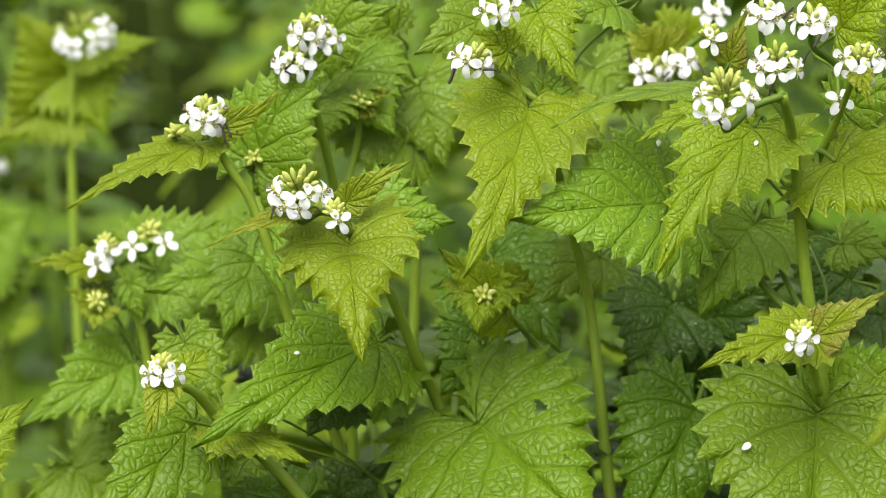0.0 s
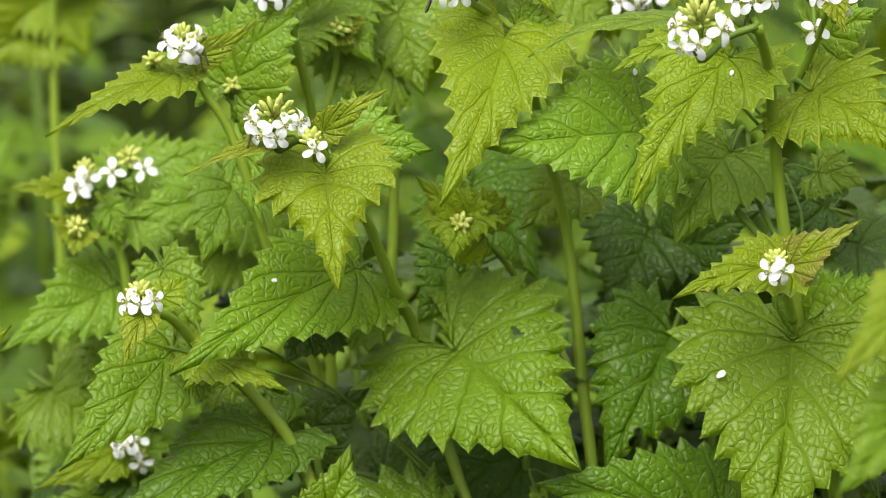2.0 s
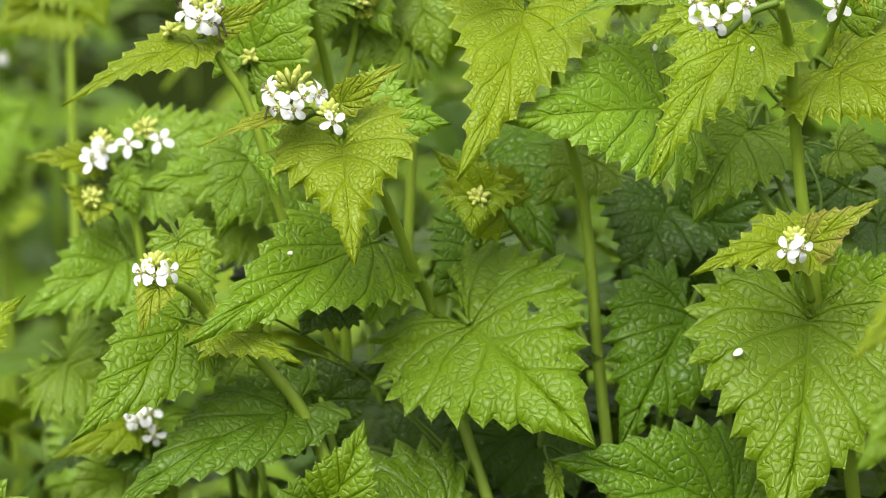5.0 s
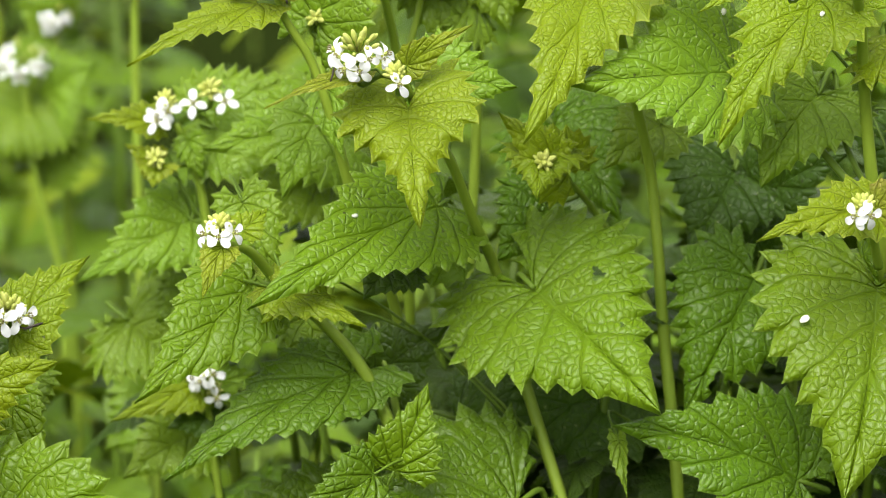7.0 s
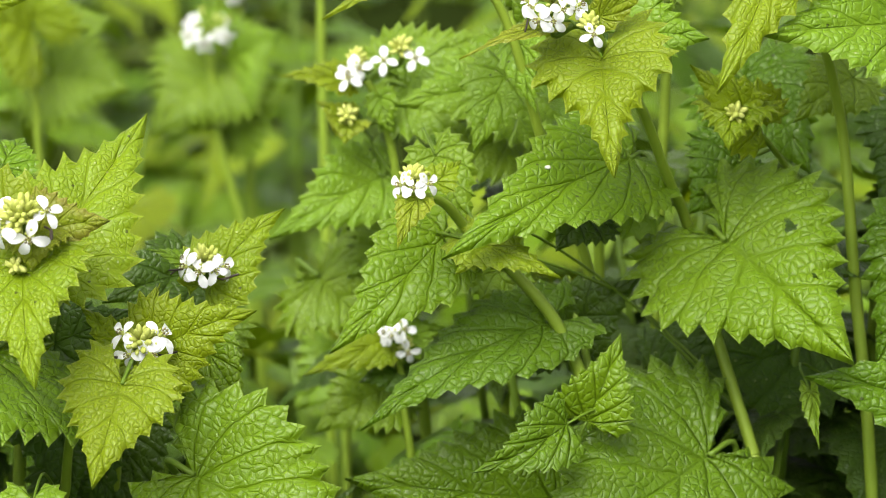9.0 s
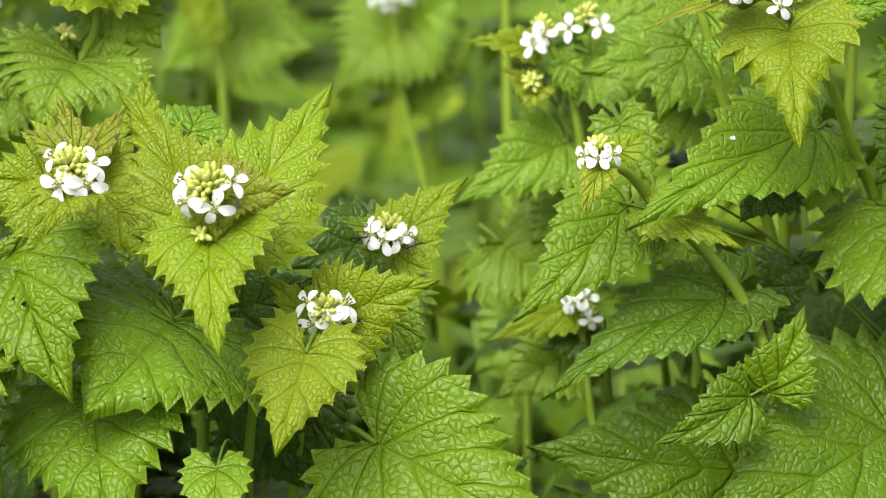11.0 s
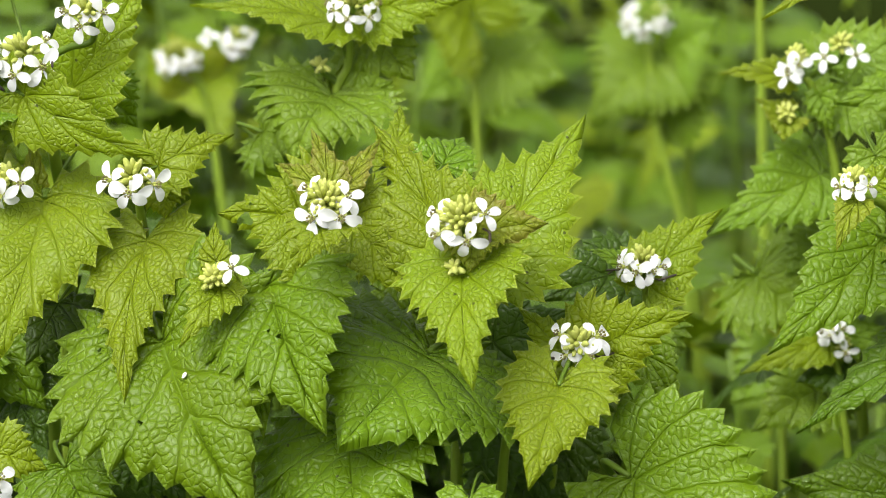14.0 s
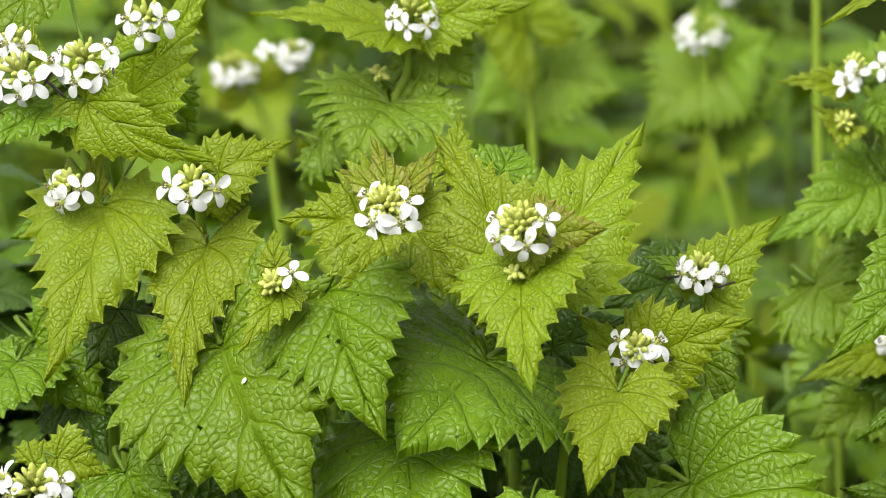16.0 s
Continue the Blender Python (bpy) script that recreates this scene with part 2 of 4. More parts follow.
def leaf_shape(rng, length, width, arch, fold, teeth, steps=7, columns=9, wave=0.05, depth=1.0, lobe=1.0, full=0.0, sharp=0.0, holes=()):
    """Vertices, faces and two UV sets of one leaf, lying along x with its face up, in metres. The rows follow the side veins,
    each of which ends in a tooth."""
    edge = np.array([tuple(v) for v in curve_points([(a, b, 0) for a, b in OUTLINE], 24)])[:, :2]
    edge[:, 0] = np.where(edge[:, 0] < 0, edge[:, 0] * lobe, edge[:, 0])
    edge[:, 1] *= 1 + full * np.sin(math.pi * np.clip((edge[:, 0] - 0.15) / 0.85, 0, 1))
    gone = np.r_[0, np.cumsum(np.linalg.norm(np.diff(edge * (length, width), axis=0), axis=1))]
    gone /= gone[-1]
    fr = np.array([0, 0.17, 0.34, 0.47, 0.56, 0.65, 0.80]) if steps == 7 else np.r_[np.linspace(0, 0.56, steps // 2, endpoint=False), np.linspace(0.56, 1, steps - steps // 2, endpoint=False)] if steps > 7 else np.linspace(0, 1, steps, endpoint=False)
    q = np.append(np.concatenate([(k + fr) / teeth for k in range(teeth)]), 1.0)
    peak = 0.56
    frac = np.append(np.tile(fr, teeth), 0.0)
    rise = np.where(frac <= peak, frac / peak, (1 - frac) / (1 - peak))
    # rounded scallops, or teeth with hollow sides
    rise = (1 - sharp) * (0.86 * np.sin(math.pi / 2 * rise) ** 1.15 + 0.2 * (rise > 0.99)) + sharp * 1.12 * rise ** 1.7
    side_veins = 7 if teeth > 14 else 6 if teeth > 12 else 5 if teeth > 8 else 4
    veins_at = q * side_veins - 0.3
    us = np.linspace(0, 1, columns + 1)
    us = 1 - (1 - us) ** 1.25
    sway = rng.uniform(-0.05, 0.05)
    verts, plane, veins = [], [], []
    for side in (1, -1):
        size = np.repeat([rng.uniform(0.8, 1.25) for _ in range(teeth)], steps)
        size = np.append(size, 0.0)
        env = np.clip(np.minimum(q / 0.1, (0.9 - q) / 0.2), 0, 1) ** 0.8
        shift = 0.22 / teeth * np.interp(q, np.linspace(0, 1, 7), [0] + [rng.uniform(-1, 1) for _ in range(5)] + [0])
        qq = np.clip(q + shift, 0, 1)
        ex, ey = np.interp(qq, gone, edge[:, 0]) * length, np.interp(qq, gone, edge[:, 1]) * width
        tx, ty = np.gradient(ex), np.gradient(ey)
        tl = np.hypot(tx, ty) + 1e-9
        tx, ty = tx / tl, ty / tl
        amp = (0.058 + 0.022 * sharp) * width * depth * env * size
        ox, oy = -ty, tx
        tooth_x, tooth_y = (ox + tx * 0.3) * amp * (rise - 0.35), (oy + ty * 0.3) * amp * (rise - 0.35)
        mid = (0.04 * q + 0.96 * np.clip((q - 0.44) / 0.56, 0, 1) ** 1.6) * length
        phase, lift = rng.uniform(0, 6.28), rng.uniform(0.6, 1.4)
        for j, u in enumerate(us):
            x = mid * (1 - u) + ex * u + tooth_x * u ** 3
            y = ey * u + tooth_y * u ** 3
            s = np.clip(x / length, -0.3, 1.1)
            quilt = np.abs(np.sin(math.pi * veins_at)) * u * (1 - u) ** 0.6 * env * 0.04 * width
            z = quilt + fold * np.abs(y) + 4 * arch * length * np.clip(s, 0, 1) * (1 - s)
            z += wave * width * lift * np.sin(phase + q * 9.0) * u ** 2 * env
            z -= 0.16 * width * np.clip(u - 0.5, 0, 1) ** 2
            z -= 0.012 * width * math.exp(-((u / 0.08) ** 2))
            yy = side * y + sway * length * 4 * s * (1 - s)
            verts.append(np.stack([x, yy, z], 1))
            plane.append(np.stack([x * 1000, side * y * 1000], 1))
            veins.append(np.stack([veins_at + 40 - side_veins * 0.15 * u * (1 - q ** 2), np.full(len(q), u)], 1))
    rows = len(q)
    verts, plane, veins = np.concatenate(verts), np.concatenate(plane), np.concatenate(veins)
    faces = []
    for h in range(2):
        for j in range(columns):
            a, b = (h * (columns + 1) + j) * rows, (h * (columns + 1) + j + 1) * rows
            for i in range(rows - 1):
                f = (a + i, b + i, b + i + 1, a + i + 1)
                faces.append(f[::-1] if h == 0 else f)
    # both halves share the midrib
    first = (columns + 1) * rows
    faces = [tuple(i - first if first <= i < first + rows else i for i in f) for f in faces]
    # what insects have eaten: ragged holes right through the blade
    for hx, hy, hr in holes:
        off = verts[:, :2] * 1000 - (hx, hy)
        turn = np.arctan2(off[:, 1], off[:, 0])
        inside = np.hypot(off[:, 0] * 0.75, off[:, 1]) < hr * (1 + 0.25 * np.sin(turn * 3 + hx))
        faces = [f for f in faces if not all(inside[i] for i in f)]
    return verts, faces, plane, veins


def leaf_mesh(rng, length, width, kind, arch=0.08, fold=0.12, teeth=8, offset=None, **more):
    verts, faces, plane, veins = leaf_shape(rng, length, width, arch, fold, teeth, **more)
    if offset is not None:
        plane = plane + offset
    me = mesh("leaf", verts, faces, [kind])
    corners = np.array([i for f in faces for i in f])
    for name, uv in (("plane", plane), ("veins", veins)):
        layer = me.uv_layers.new(name=name)
        layer.data.foreach_set("uv", uv[corners].astype(np.float32).ravel())
    return me


def leaf_pose(base, tip, roll, face=(0, -0.86, 0.51)):
    """The turn that lays x from base to tip and z as near to face as that allows, rolled about x."""
    x = (tip - base).normalized()
    f = Vector(face)
    z = (f - x * f.dot(x)).normalized()
    y = z.cross(x)
    m = Matrix((x, y, z)).transposed().to_4x4()
    return Matrix.Translation(base) @ m @ Matrix.Rotation(radians(roll), 4, "X")


def flower_mesh(rng, size, spread=1.0):
    """A four-petalled flower facing up z, with sepals, stamens and its stalk below: petals, greens and anthers have their own slots."""
    verts, faces, slots = [], [], []

    def add(v, f, slot):
        n = len(verts)
        verts.extend(v)
        faces.extend(tuple(i + n for i in g) for g in f)
        slots.extend([slot] * len(f))

    for k in range(4):
        a = math.pi / 2 * k + rng.uniform(-0.16, 0.16)
        lift = rng.uniform(-0.15, 0.35) / spread
        length, half = size * 0.5 * rng.uniform(0.88, 1.1), size * 0.148 * rng.uniform(0.9, 1.12)
        ca, sa = math.cos(a), math.sin(a)
        v, f = [], []
        for i in range(7):
            s = i / 6
            w = half * (0.24, 0.52, 0.80, 0.97, 1.0, 0.92, 0.58)[i]
            r = length * (0.1 + 0.9 * s)
            z = size * 0.1 + r * (0.55 * (1 - s) + lift * s) - 0.10 * size * s * s
            for j in range(5):
                b = (j - 2) / 2
                notch = 0.05 * length * (1 - b * b) * s ** 4
                x, y = r + notch * 0.8 - 0.03 * length * abs(b) * s, w * b
                v.append(Vector((ca * x - sa * y, sa * x + ca * y, z + 0.12 * w * b * b - 0.015 * size * (j == 2))))
        for i in range(6):
            for j in range(4):
                p = i * 5 + j
                f.append((p, p + 5, p + 6, p + 1))
        add(v, f, 0)
    for k in range(6):
        a = math.pi / 3 * k + 0.4
        top = Vector((0.075 * size * math.cos(a), 0.075 * size * math.sin(a), size * 0.34))
        v, f = tube([Vector((top.x * 0.4, top.y * 0.4, 0.02 * size)), top], [size * 0.012] * 2, 3)
        add(v, f, 1)
        v, f = tube([top - Vector((0, 0, 0.03 * size)), top + Vector((0, 0, 0.01 * size)), top + Vector((0, 0, 0.05 * size))], [size * 0.02, size * 0.035, size * 0.012], 5)
        add(v, f, 2)
    v, f = tube([Vector((0, 0, -0.02 * size)), Vector((0, 0, 0.15 * size)), Vector((0, 0, 0.3 * size))], [0.06 * size, 0.055 * size, 0.03 * size], 6)
    add(v, f, 1)
    for k in range(4):
        a = math.pi / 2 * k + 0.78
        d = Vector((math.cos(a), math.sin(a), 0))
        v, f = tube([d * 0.03 * size - Vector((0, 0, 0.04 * size)), d * 0.13 * size + Vector((0, 0, 0.06 * size)), d * 0.15 * size + Vector((0, 0, 0.2 * size))], [0.02 * size, 0.05 * size, 0.012 * size], 5)
        add(v, f, 1)
    v, f = tube([Vector((0.06 * size, 0, -0.75 * size)), Vector((0.02 * size, 0, -0.4 * size)), Vector((0, 0, 0))], [0.045 * size, 0.04 * size, 0.05 * size], 6)
    add(v, f, 1)
    return mesh("flower", verts, faces, [PETAL, BUD, ANTHER], slots)


def bud_mesh(rng, size):
    """A closed flower bud, pointing up z: four overlapping sepals drawn to a blunt tip, on a stalk."""
    points = [Vector((0.05 * size, 0, -1.4 * size)), Vector((0, 0, -0.5 * size)), Vector((0, 0, -0.35 * size)), Vector((0, 0, 0)), Vector((0, 0, 0.4 * size)), Vector((0, 0, 0.68 * size)), Vector((0, 0, 0.8 * size))]
    v, f = tube(points, [0.11 * size, 0.11 * size, 0.2 * size, 0.28 * size, 0.27 * size, 0.18 * size, 0.07 * size], 8, 0.07)
    return mesh("bud", v, f, [BUD])


RNG = random.Random(11)
FLOWERS = [flower_mesh(RNG, 0.0107, s) for s in (1.0, 1.3, 0.8, 1.0, 0.6)]
HALF_OPEN = [flower_mesh(RNG, 0.0066, 0.28) for _ in range(2)]
BUDS = [bud_mesh(RNG, s) for s in (0.0025, 0.0029, 0.0034)]
pod_line = curve_points([(0, 0, 0), (0.001, 0, 0.0025), (0.0035, 0, 0.004), (0.006, 0, 0.0055)], 4)
POD_MESH = mesh("pod", *tube(pod_line, [0.0003] * 4 + [0.00042] * 8 + [0.0002], 6), [POD])


def mm(p):
    return Vector(p) * 0.001


def plant(label, points, radius):
    """A plant that stands on the ground where its stem line ends. Points run from the top down, in millimetres."""
    line = [mm(q) for q in points]
    root = tagged(new("garlic_mustard_plant"), label, "plant", "garlic mustard stand")
    root.location = line[-1]
    p = {"root": root, "at": line[-1].copy(), "line": [], "rng": random.Random(len(bpy.data.objects))}
    branch(p, points, radius, "stem")
    return p


def branch(p, points, radius, name="side_stem"):
    line = curve_points([mm(q) for q in points], 8)
    n = len(line)
    r = [radius * 0.001 * (0.52 + 0.42 * i / n) for i in range(n)]
    v, f = tube([q - p["at"] for q in line], r, 12, 0.05)
    child(name, mesh(name, v, f, [STEM]), p["root"])
    p["line"] += line


def leaf(p, base, tip, width, kind, roll=0, arch=0.08, fold=None, lobe=None, full=None, holes=()):
    """A leaf from its stalk's end to its tip, with the stalk that joins it to the stem."""
    rng = p["rng"]
    b, e = mm(base), mm(tip)
    length, w = (e - b).length, width * 0.00102
    teeth = 9 if w < 0.018 else 12 if w < 0.030 else 14 if w < 0.05 else 16
    me = leaf_mesh(rng, length, w, kind, arch, rng.uniform(0.06, 0.2) if fold is None else fold, teeth, offset=np.array([rng.uniform(0, 500), rng.uniform(0, 500)]), wave=rng.uniform(0.02, 0.045), depth=0.75 if kind in (BRACT, PURPLE) else rng.uniform(0.95, 1.25), lobe=lobe or (0.5 if kind in (BRACT, PURPLE) else 1.25 if kind is YOUNG else 1.4), sharp=0.7 if kind in (YOUNG, MID, BRACT, PURPLE) else 0.35, full=rng.uniform(0.1, 0.22) if full is None and kind in (MATURE, MID, DEEP_SHADE, LOWER_SHADE) else rng.uniform(-0.14, 0.05) if full is None else full + rng.uniform(-0.02, 0.02), **(dict(steps=14, columns=40, holes=holes) if holes else {}))
    ob = child("leaf", me, p["root"], Matrix.Translation(-p["at"]) @ leaf_pose(b, e, roll))
    # the stalk runs back and down to the nearest point of the stem
    goal = min(p["line"], key=lambda q: (q - b).length + 0.9 * abs(q.z - b.z + 0.012 + 0.7 * math.hypot(q.x - b.x, q.y - b.y)))
    if (goal - b).length > 0.008:
        away = (b - e).normalized()
        far = (goal - b).length
        bend = b + away * min(0.010, far * 0.3) + Vector((0, 0.25, -0.1)) * far * 0.5
        sag = (b + goal) * 0.5 + Vector((0, 0.3, 0.04)) * max(0, far - 0.012)
        line = curve_points([e * 0.12 + b * 0.88, b, bend, sag, goal], 5)
        inv = (Matrix.Translation(-p["at"]) @ leaf_pose(b, e, roll)).inverted()
        pts = [inv @ (q - p["at"]) for q in line[5:]]
        r = max(0.00045, min(0.0011, w * 0.022))
        v, f = tube(pts, [r * (0.8 + 0.4 * i / len(pts)) for i in range(len(pts))], 7)
        child("leaf_stalk", mesh("leaf_stalk", v, f, [STALK]), ob)
    return ob


def head(p, centre, radius, open_flowers, buds, lean=50):
    """A flower head: a dome of buds with open flowers round its lower rim and a few dark young pods below."""
    rng = p["rng"]
    c, r = mm(centre), radius * 0.001
    root = child("flower_head" if open_flowers else "bud_cluster", None, p["root"], Matrix.Translation(c - p["at"] - Vector((0, 0, r * 0.35))))
    if open_flowers == 1 and not buds:
        child("flower", FLOWERS[rng.randrange(4)], root, leaf_pose(Vector((0, 0, 0)), Vector((1, 0, rng.uniform(-0.8, 0.8))), 0, (rng.uniform(-0.5, 0.5), -0.75, 0.55)) @ Matrix.Diagonal((0.85, 0.85, 0.85, 1)))
        return
    tilt = Matrix.Rotation(radians(lean), 4, "X") @ Matrix.Rotation(radians(rng.uniform(-14, 14)), 4, "Y")

    viewward = tilt.to_3x3().inverted() @ Vector((0, -0.9, 0.42))

    def put(name, me, polar, turn, dist, spin, facing=0.0, rise=0.0, tall=1.0):
        d = Vector((math.sin(polar) * math.cos(turn), math.sin(polar) * math.sin(turn), math.cos(polar)))
        place = Vector((d.x, d.y, d.z * tall)) * dist + Vector((0, 0, rise))
        aim = (d + viewward * facing).normalized()
        m = aim.to_track_quat("Z", "Y").to_matrix().to_4x4()
        return child(name, me, root, tilt @ Matrix.Translation(place) @ m @ Matrix.Rotation(spin, 4, "Z") @ Matrix.Diagonal((*[rng.uniform(0.85, 1.12) * (1.0 if lean > 40 else 0.84)] * 3, 1)))

    out = max(r * 0.55, r - 0.0036)
    tipped = lean > 40
    buds = round(buds * 1.35) if open_flowers else buds
    for k in range(buds):
        s = (k + 0.5) / buds
        polar = math.acos(1 - s * (0.62 if open_flowers else 0.9))
        put("bud", BUDS[2 - k * 3 // buds if open_flowers else k % 3], polar, k * 2.39996 + rng.uniform(-0.2, 0.2), out * rng.uniform(0.74, 0.95), rng.uniform(0, 6), 0.0, out * (0.12 if tipped else 0.25), 1.0)
    open_flowers = round(open_flowers * (0.64 if tipped else 0.74)) if open_flowers > 3 else open_flowers
    for k in range(open_flowers):
        # open flowers stand round the rim, most of them on the side facing the camera
        turn = -math.pi / 2 + (k - (open_flowers - 1) / 2) * ((5.0 if tipped else 4.4) / max(open_flowers, 4)) + rng.uniform(-0.25, 0.25)
        put("flower", HALF_OPEN[k % 2] if k % 6 == 5 else FLOWERS[k % 5], rng.uniform(1.05, 1.45) if tipped else rng.uniform(1.1, 1.65), turn, out * (rng.uniform(0.95, 1.2) if tipped else rng.uniform(0.85, 1.1)), rng.uniform(0, 6), rng.uniform(0.5, 1.6) if tipped else rng.uniform(0.3, 1.1))
    for k in range(rng.choice((0, 1, 1, 2, 3)) if open_flowers > 3 else 0):
        put("young_pod", POD_MESH, rng.uniform(1.25, 1.9), rng.uniform(-3.3, 0.3), out * 1.05, rng.uniform(0, 6))
    top = min(p["line"], key=lambda q: (q - c).length + 0.5 * max(0, q.z - c.z + 0.01))
    o = c - Vector((0, 0, r * 0.35))
    if (top - o).length > 0.004:
        line = curve_points([o + Vector((0, 0, r * 0.3)), o + Vector((0, 0.003, -min(0.008, r))), (o + top) * 0.5 + Vector((0, 0.22, -0.15)) * (top - o).length, top], 6)
    else:
        line = [o + Vector((0, 0, r * 0.3)), o, top - Vector((0, 0, 0.002))]
    v, f = tube([q - o for q in line], [0.0008 + 0.0004 * i / len(line) for i in range(len(line))], 7)
    child("flower_stalk", mesh("flower_stalk", v, f, [STALK]), root)


# ---- the ground ----
def ground():
    n = 60
    xs = np.sign(np.linspace(-1, 1, n)) * np.abs(np.linspace(-1, 1, n)) ** 3.5 * 150
    verts = [(x, y, 0.012 * noise.noise((x * 3, y * 3, 0)) if abs(x) < 4 and abs(y) < 4 else 0.0) for y in xs for x in xs]
    faces = [(j * n + i, j * n + i + 1, (j + 1) * n + i + 1, (j + 1) * n + i) for j in range(n - 1) for i in range(n - 1)]
    tagged(new("ground", mesh("ground", verts, faces, [SOIL])), "soil under the plants, coloured dark for their shade", "ground", kind="structure")


ground()

# ---- the plants ----

p = plant("tall garlic mustard plant with white flower heads and toothed green leaves", [(96.1, -37.8, 516.8), (101.8, -15.7, 499), (105.5, -2.8, 470.4), (108.8, 0.2, 446.3), (113.7, 8.1, 420.5), (132.9, 33.1, 320.5), (157.5, 65.2, 0)], 2.6)
branch(p, [(118.5, -14.9, 518), (115.5, -1.3, 503.9), (110.8, 6.4, 491.1)], 1.6)
branch(p, [(103.3, -34.3, 447.2), (107, -16.3, 437.3), (110.4, -5.3, 424.6)], 1.6)
head(p, (79.8, -46.9, 520.2), 10.8, 9, 16, lean=24)
head(p, (94.8, -31.2, 526.9), 8.7, 7, 10, lean=24)
head(p, (92.5, -19.4, 538.5), 6.4, 5, 6, lean=24)
head(p, (106.5, -21.1, 536.9), 6.4, 5, 5, lean=24)
head(p, (120.1, -19.2, 525.3), 8.0, 5, 12, lean=24)
head(p, (78, -18.9, 531.9), 4.0, 1, 8, lean=24)
leaf(p, (90.8, -13.7, 504.5), (61.1, -36.4, 466.2), 35.9, YOUNG, roll=5)
leaf(p, (69.2, 10.3, 478.6), (21.2, -9.9, 478.8), 49.2, MID, arch=0.05)
leaf(p, (94.2, 20.9, 470.3), (76.7, 5.2, 445.4), 37.7, MID)
leaf(p, (77.8, 3.9, 512.8), (33.3, -5, 503.9), 15.5, MID, roll=45)
leaf(p, (76.1, -6.7, 508.6), (56.1, -16.7, 500.5), 12.9, YOUNG, roll=20)
leaf(p, (115.1, -3, 492.6), (138.4, -24.2, 478), 42.3, YOUNG)
leaf(p, (118.4, 8.7, 504.8), (134.8, -2.1, 516), 26.4, MID)
leaf(p, (118.8, -24.7, 520.9), (121.6, -31.4, 512.3), 8.0, BRACT)
leaf(p, (82.9, -20.3, 523.8), (88.4, -20.9, 539.7), 9.9, PURPLE)
leaf(p, (117, 12, 527.6), (135.7, 6.3, 544.3), 29.8, YOUNG)
head(p, (115.6, -3.3, 511.2), 4, 1, 0)
leaf(p, (110.3, -4.7, 419), (98.1, -45.9, 366.5), 70.2, MATURE, roll=4, arch=0.05, holes=((4, -30, 0.8), (4, -25, 0.7),))
leaf(p, (114.3, 8.4, 415.1), (142.7, -3.1, 438.4), 38.4, MATURE, roll=-15)
leaf(p, (105.6, -27.5, 446.2), (72.3, -41.3, 440.6), 21.5, YOUNG, roll=10)
leaf(p, (106.4, -27.6, 446.5), (126.8, -32.1, 460.8), 16.0, PURPLE, roll=-15)
head(p, (101.6, -41.4, 451.3), 5.4, 2, 14, lean=24)
leaf(p, (121.3, 30.6, 461.8), (135.6, 23, 459), 18.7, MID)

p = plant("garlic mustard plant with drooping pale green heart-shaped leaves", [(10.9, 3.1, 522.1), (22.6, 21.8, 512.8), (32.5, 22.5, 505), (36.1, 32.5, 485.5), (45.6, 44.8, 444.7), (48.9, 43.5, 416.5), (50.3, 40.8, 397.5), (58.2, 26.3, 297.5), (67.5, 9.1, 0)], 2.2)
branch(p, [(31.2, 27.9, 521.9), (32.5, 22.5, 505)], 1.8)
branch(p, [(14.6, 20.4, 449.5), (21, 32.8, 441.2), (28.2, 52.5, 428.9), (39.7, 56.2, 410.9), (48.6, 43.4, 394.4)], 1.3)
head(p, (11.8, 3.4, 524.5), 6.9, 5, 10, lean=24)
head(p, (18.6, 10, 538.4), 6.6, 3, 4, lean=24)
leaf(p, (27.4, 16.9, 507), (7.5, -25.4, 464.9), 43.7, YOUNG, roll=5, arch=0.06, full=-0.15)
leaf(p, (30.4, 24.4, 534.1), (41.8, 11.3, 513.9), 24.9, YOUNG)
leaf(p, (18.9, 34.6, 533.1), (-5.9, 21.2, 522.5), 28.5, MID)
leaf(p, (29.8, 45.5, 502.5), (54, 35.6, 490.7), 30.7, MID)
leaf(p, (21.7, 13.3, 523.9), (10.3, 9.3, 531.2), 13.2, YOUNG)
leaf(p, (31.7, 20.9, 507.7), (46.4, 15.1, 506.7), 18.3, MID, roll=30)
leaf(p, (54.4, 38.5, 533.8), (40.5, 28.6, 530.1), 21.9, MID)
leaf(p, (16.9, 80.5, 449), (38, 59.1, 422.9), 44.3, LOWER_SHADE)
leaf(p, (15.1, 45.6, 429.6), (-0.4, 37, 415.3), 34.5, LOWER_SHADE)
leaf(p, (49.8, 55.3, 454.1), (31.4, 43.2, 442.5), 24.2, MID)
leaf(p, (20.9, 27.5, 445), (0.3, 21.3, 464.3), 25.3, YOUNG)
leaf(p, (14.1, 25, 451.9), (11.6, 10.3, 441.1), 25.1, YOUNG)
leaf(p, (15, 28.6, 450), (24.1, 21.4, 454.9), 16.9, YOUNG)
head(p, (13.6, 19.6, 450.7), 3.4, 0, 12)

p = plant("garlic mustard plant with a broad cordate leaf and white flowers", [(-26.8, -16.1, 480.7), (-21.9, -1.2, 467.1), (-14, 1.6, 454.6), (-7.1, 15.4, 432.8), (0.1, 34.8, 410.5), (8.8, 29.2, 377.8), (19.3, 19.9, 346.5), (22.7, 15.2, 331.9), (46.4, -9.8, 231.9), (68.4, -33, 0)], 2.3)
head(p, (-38.8, -18.9, 491.1), 9.9, 10, 14, lean=24)
head(p, (-27.8, -23.7, 484.2), 4.8, 1, 14, lean=24)
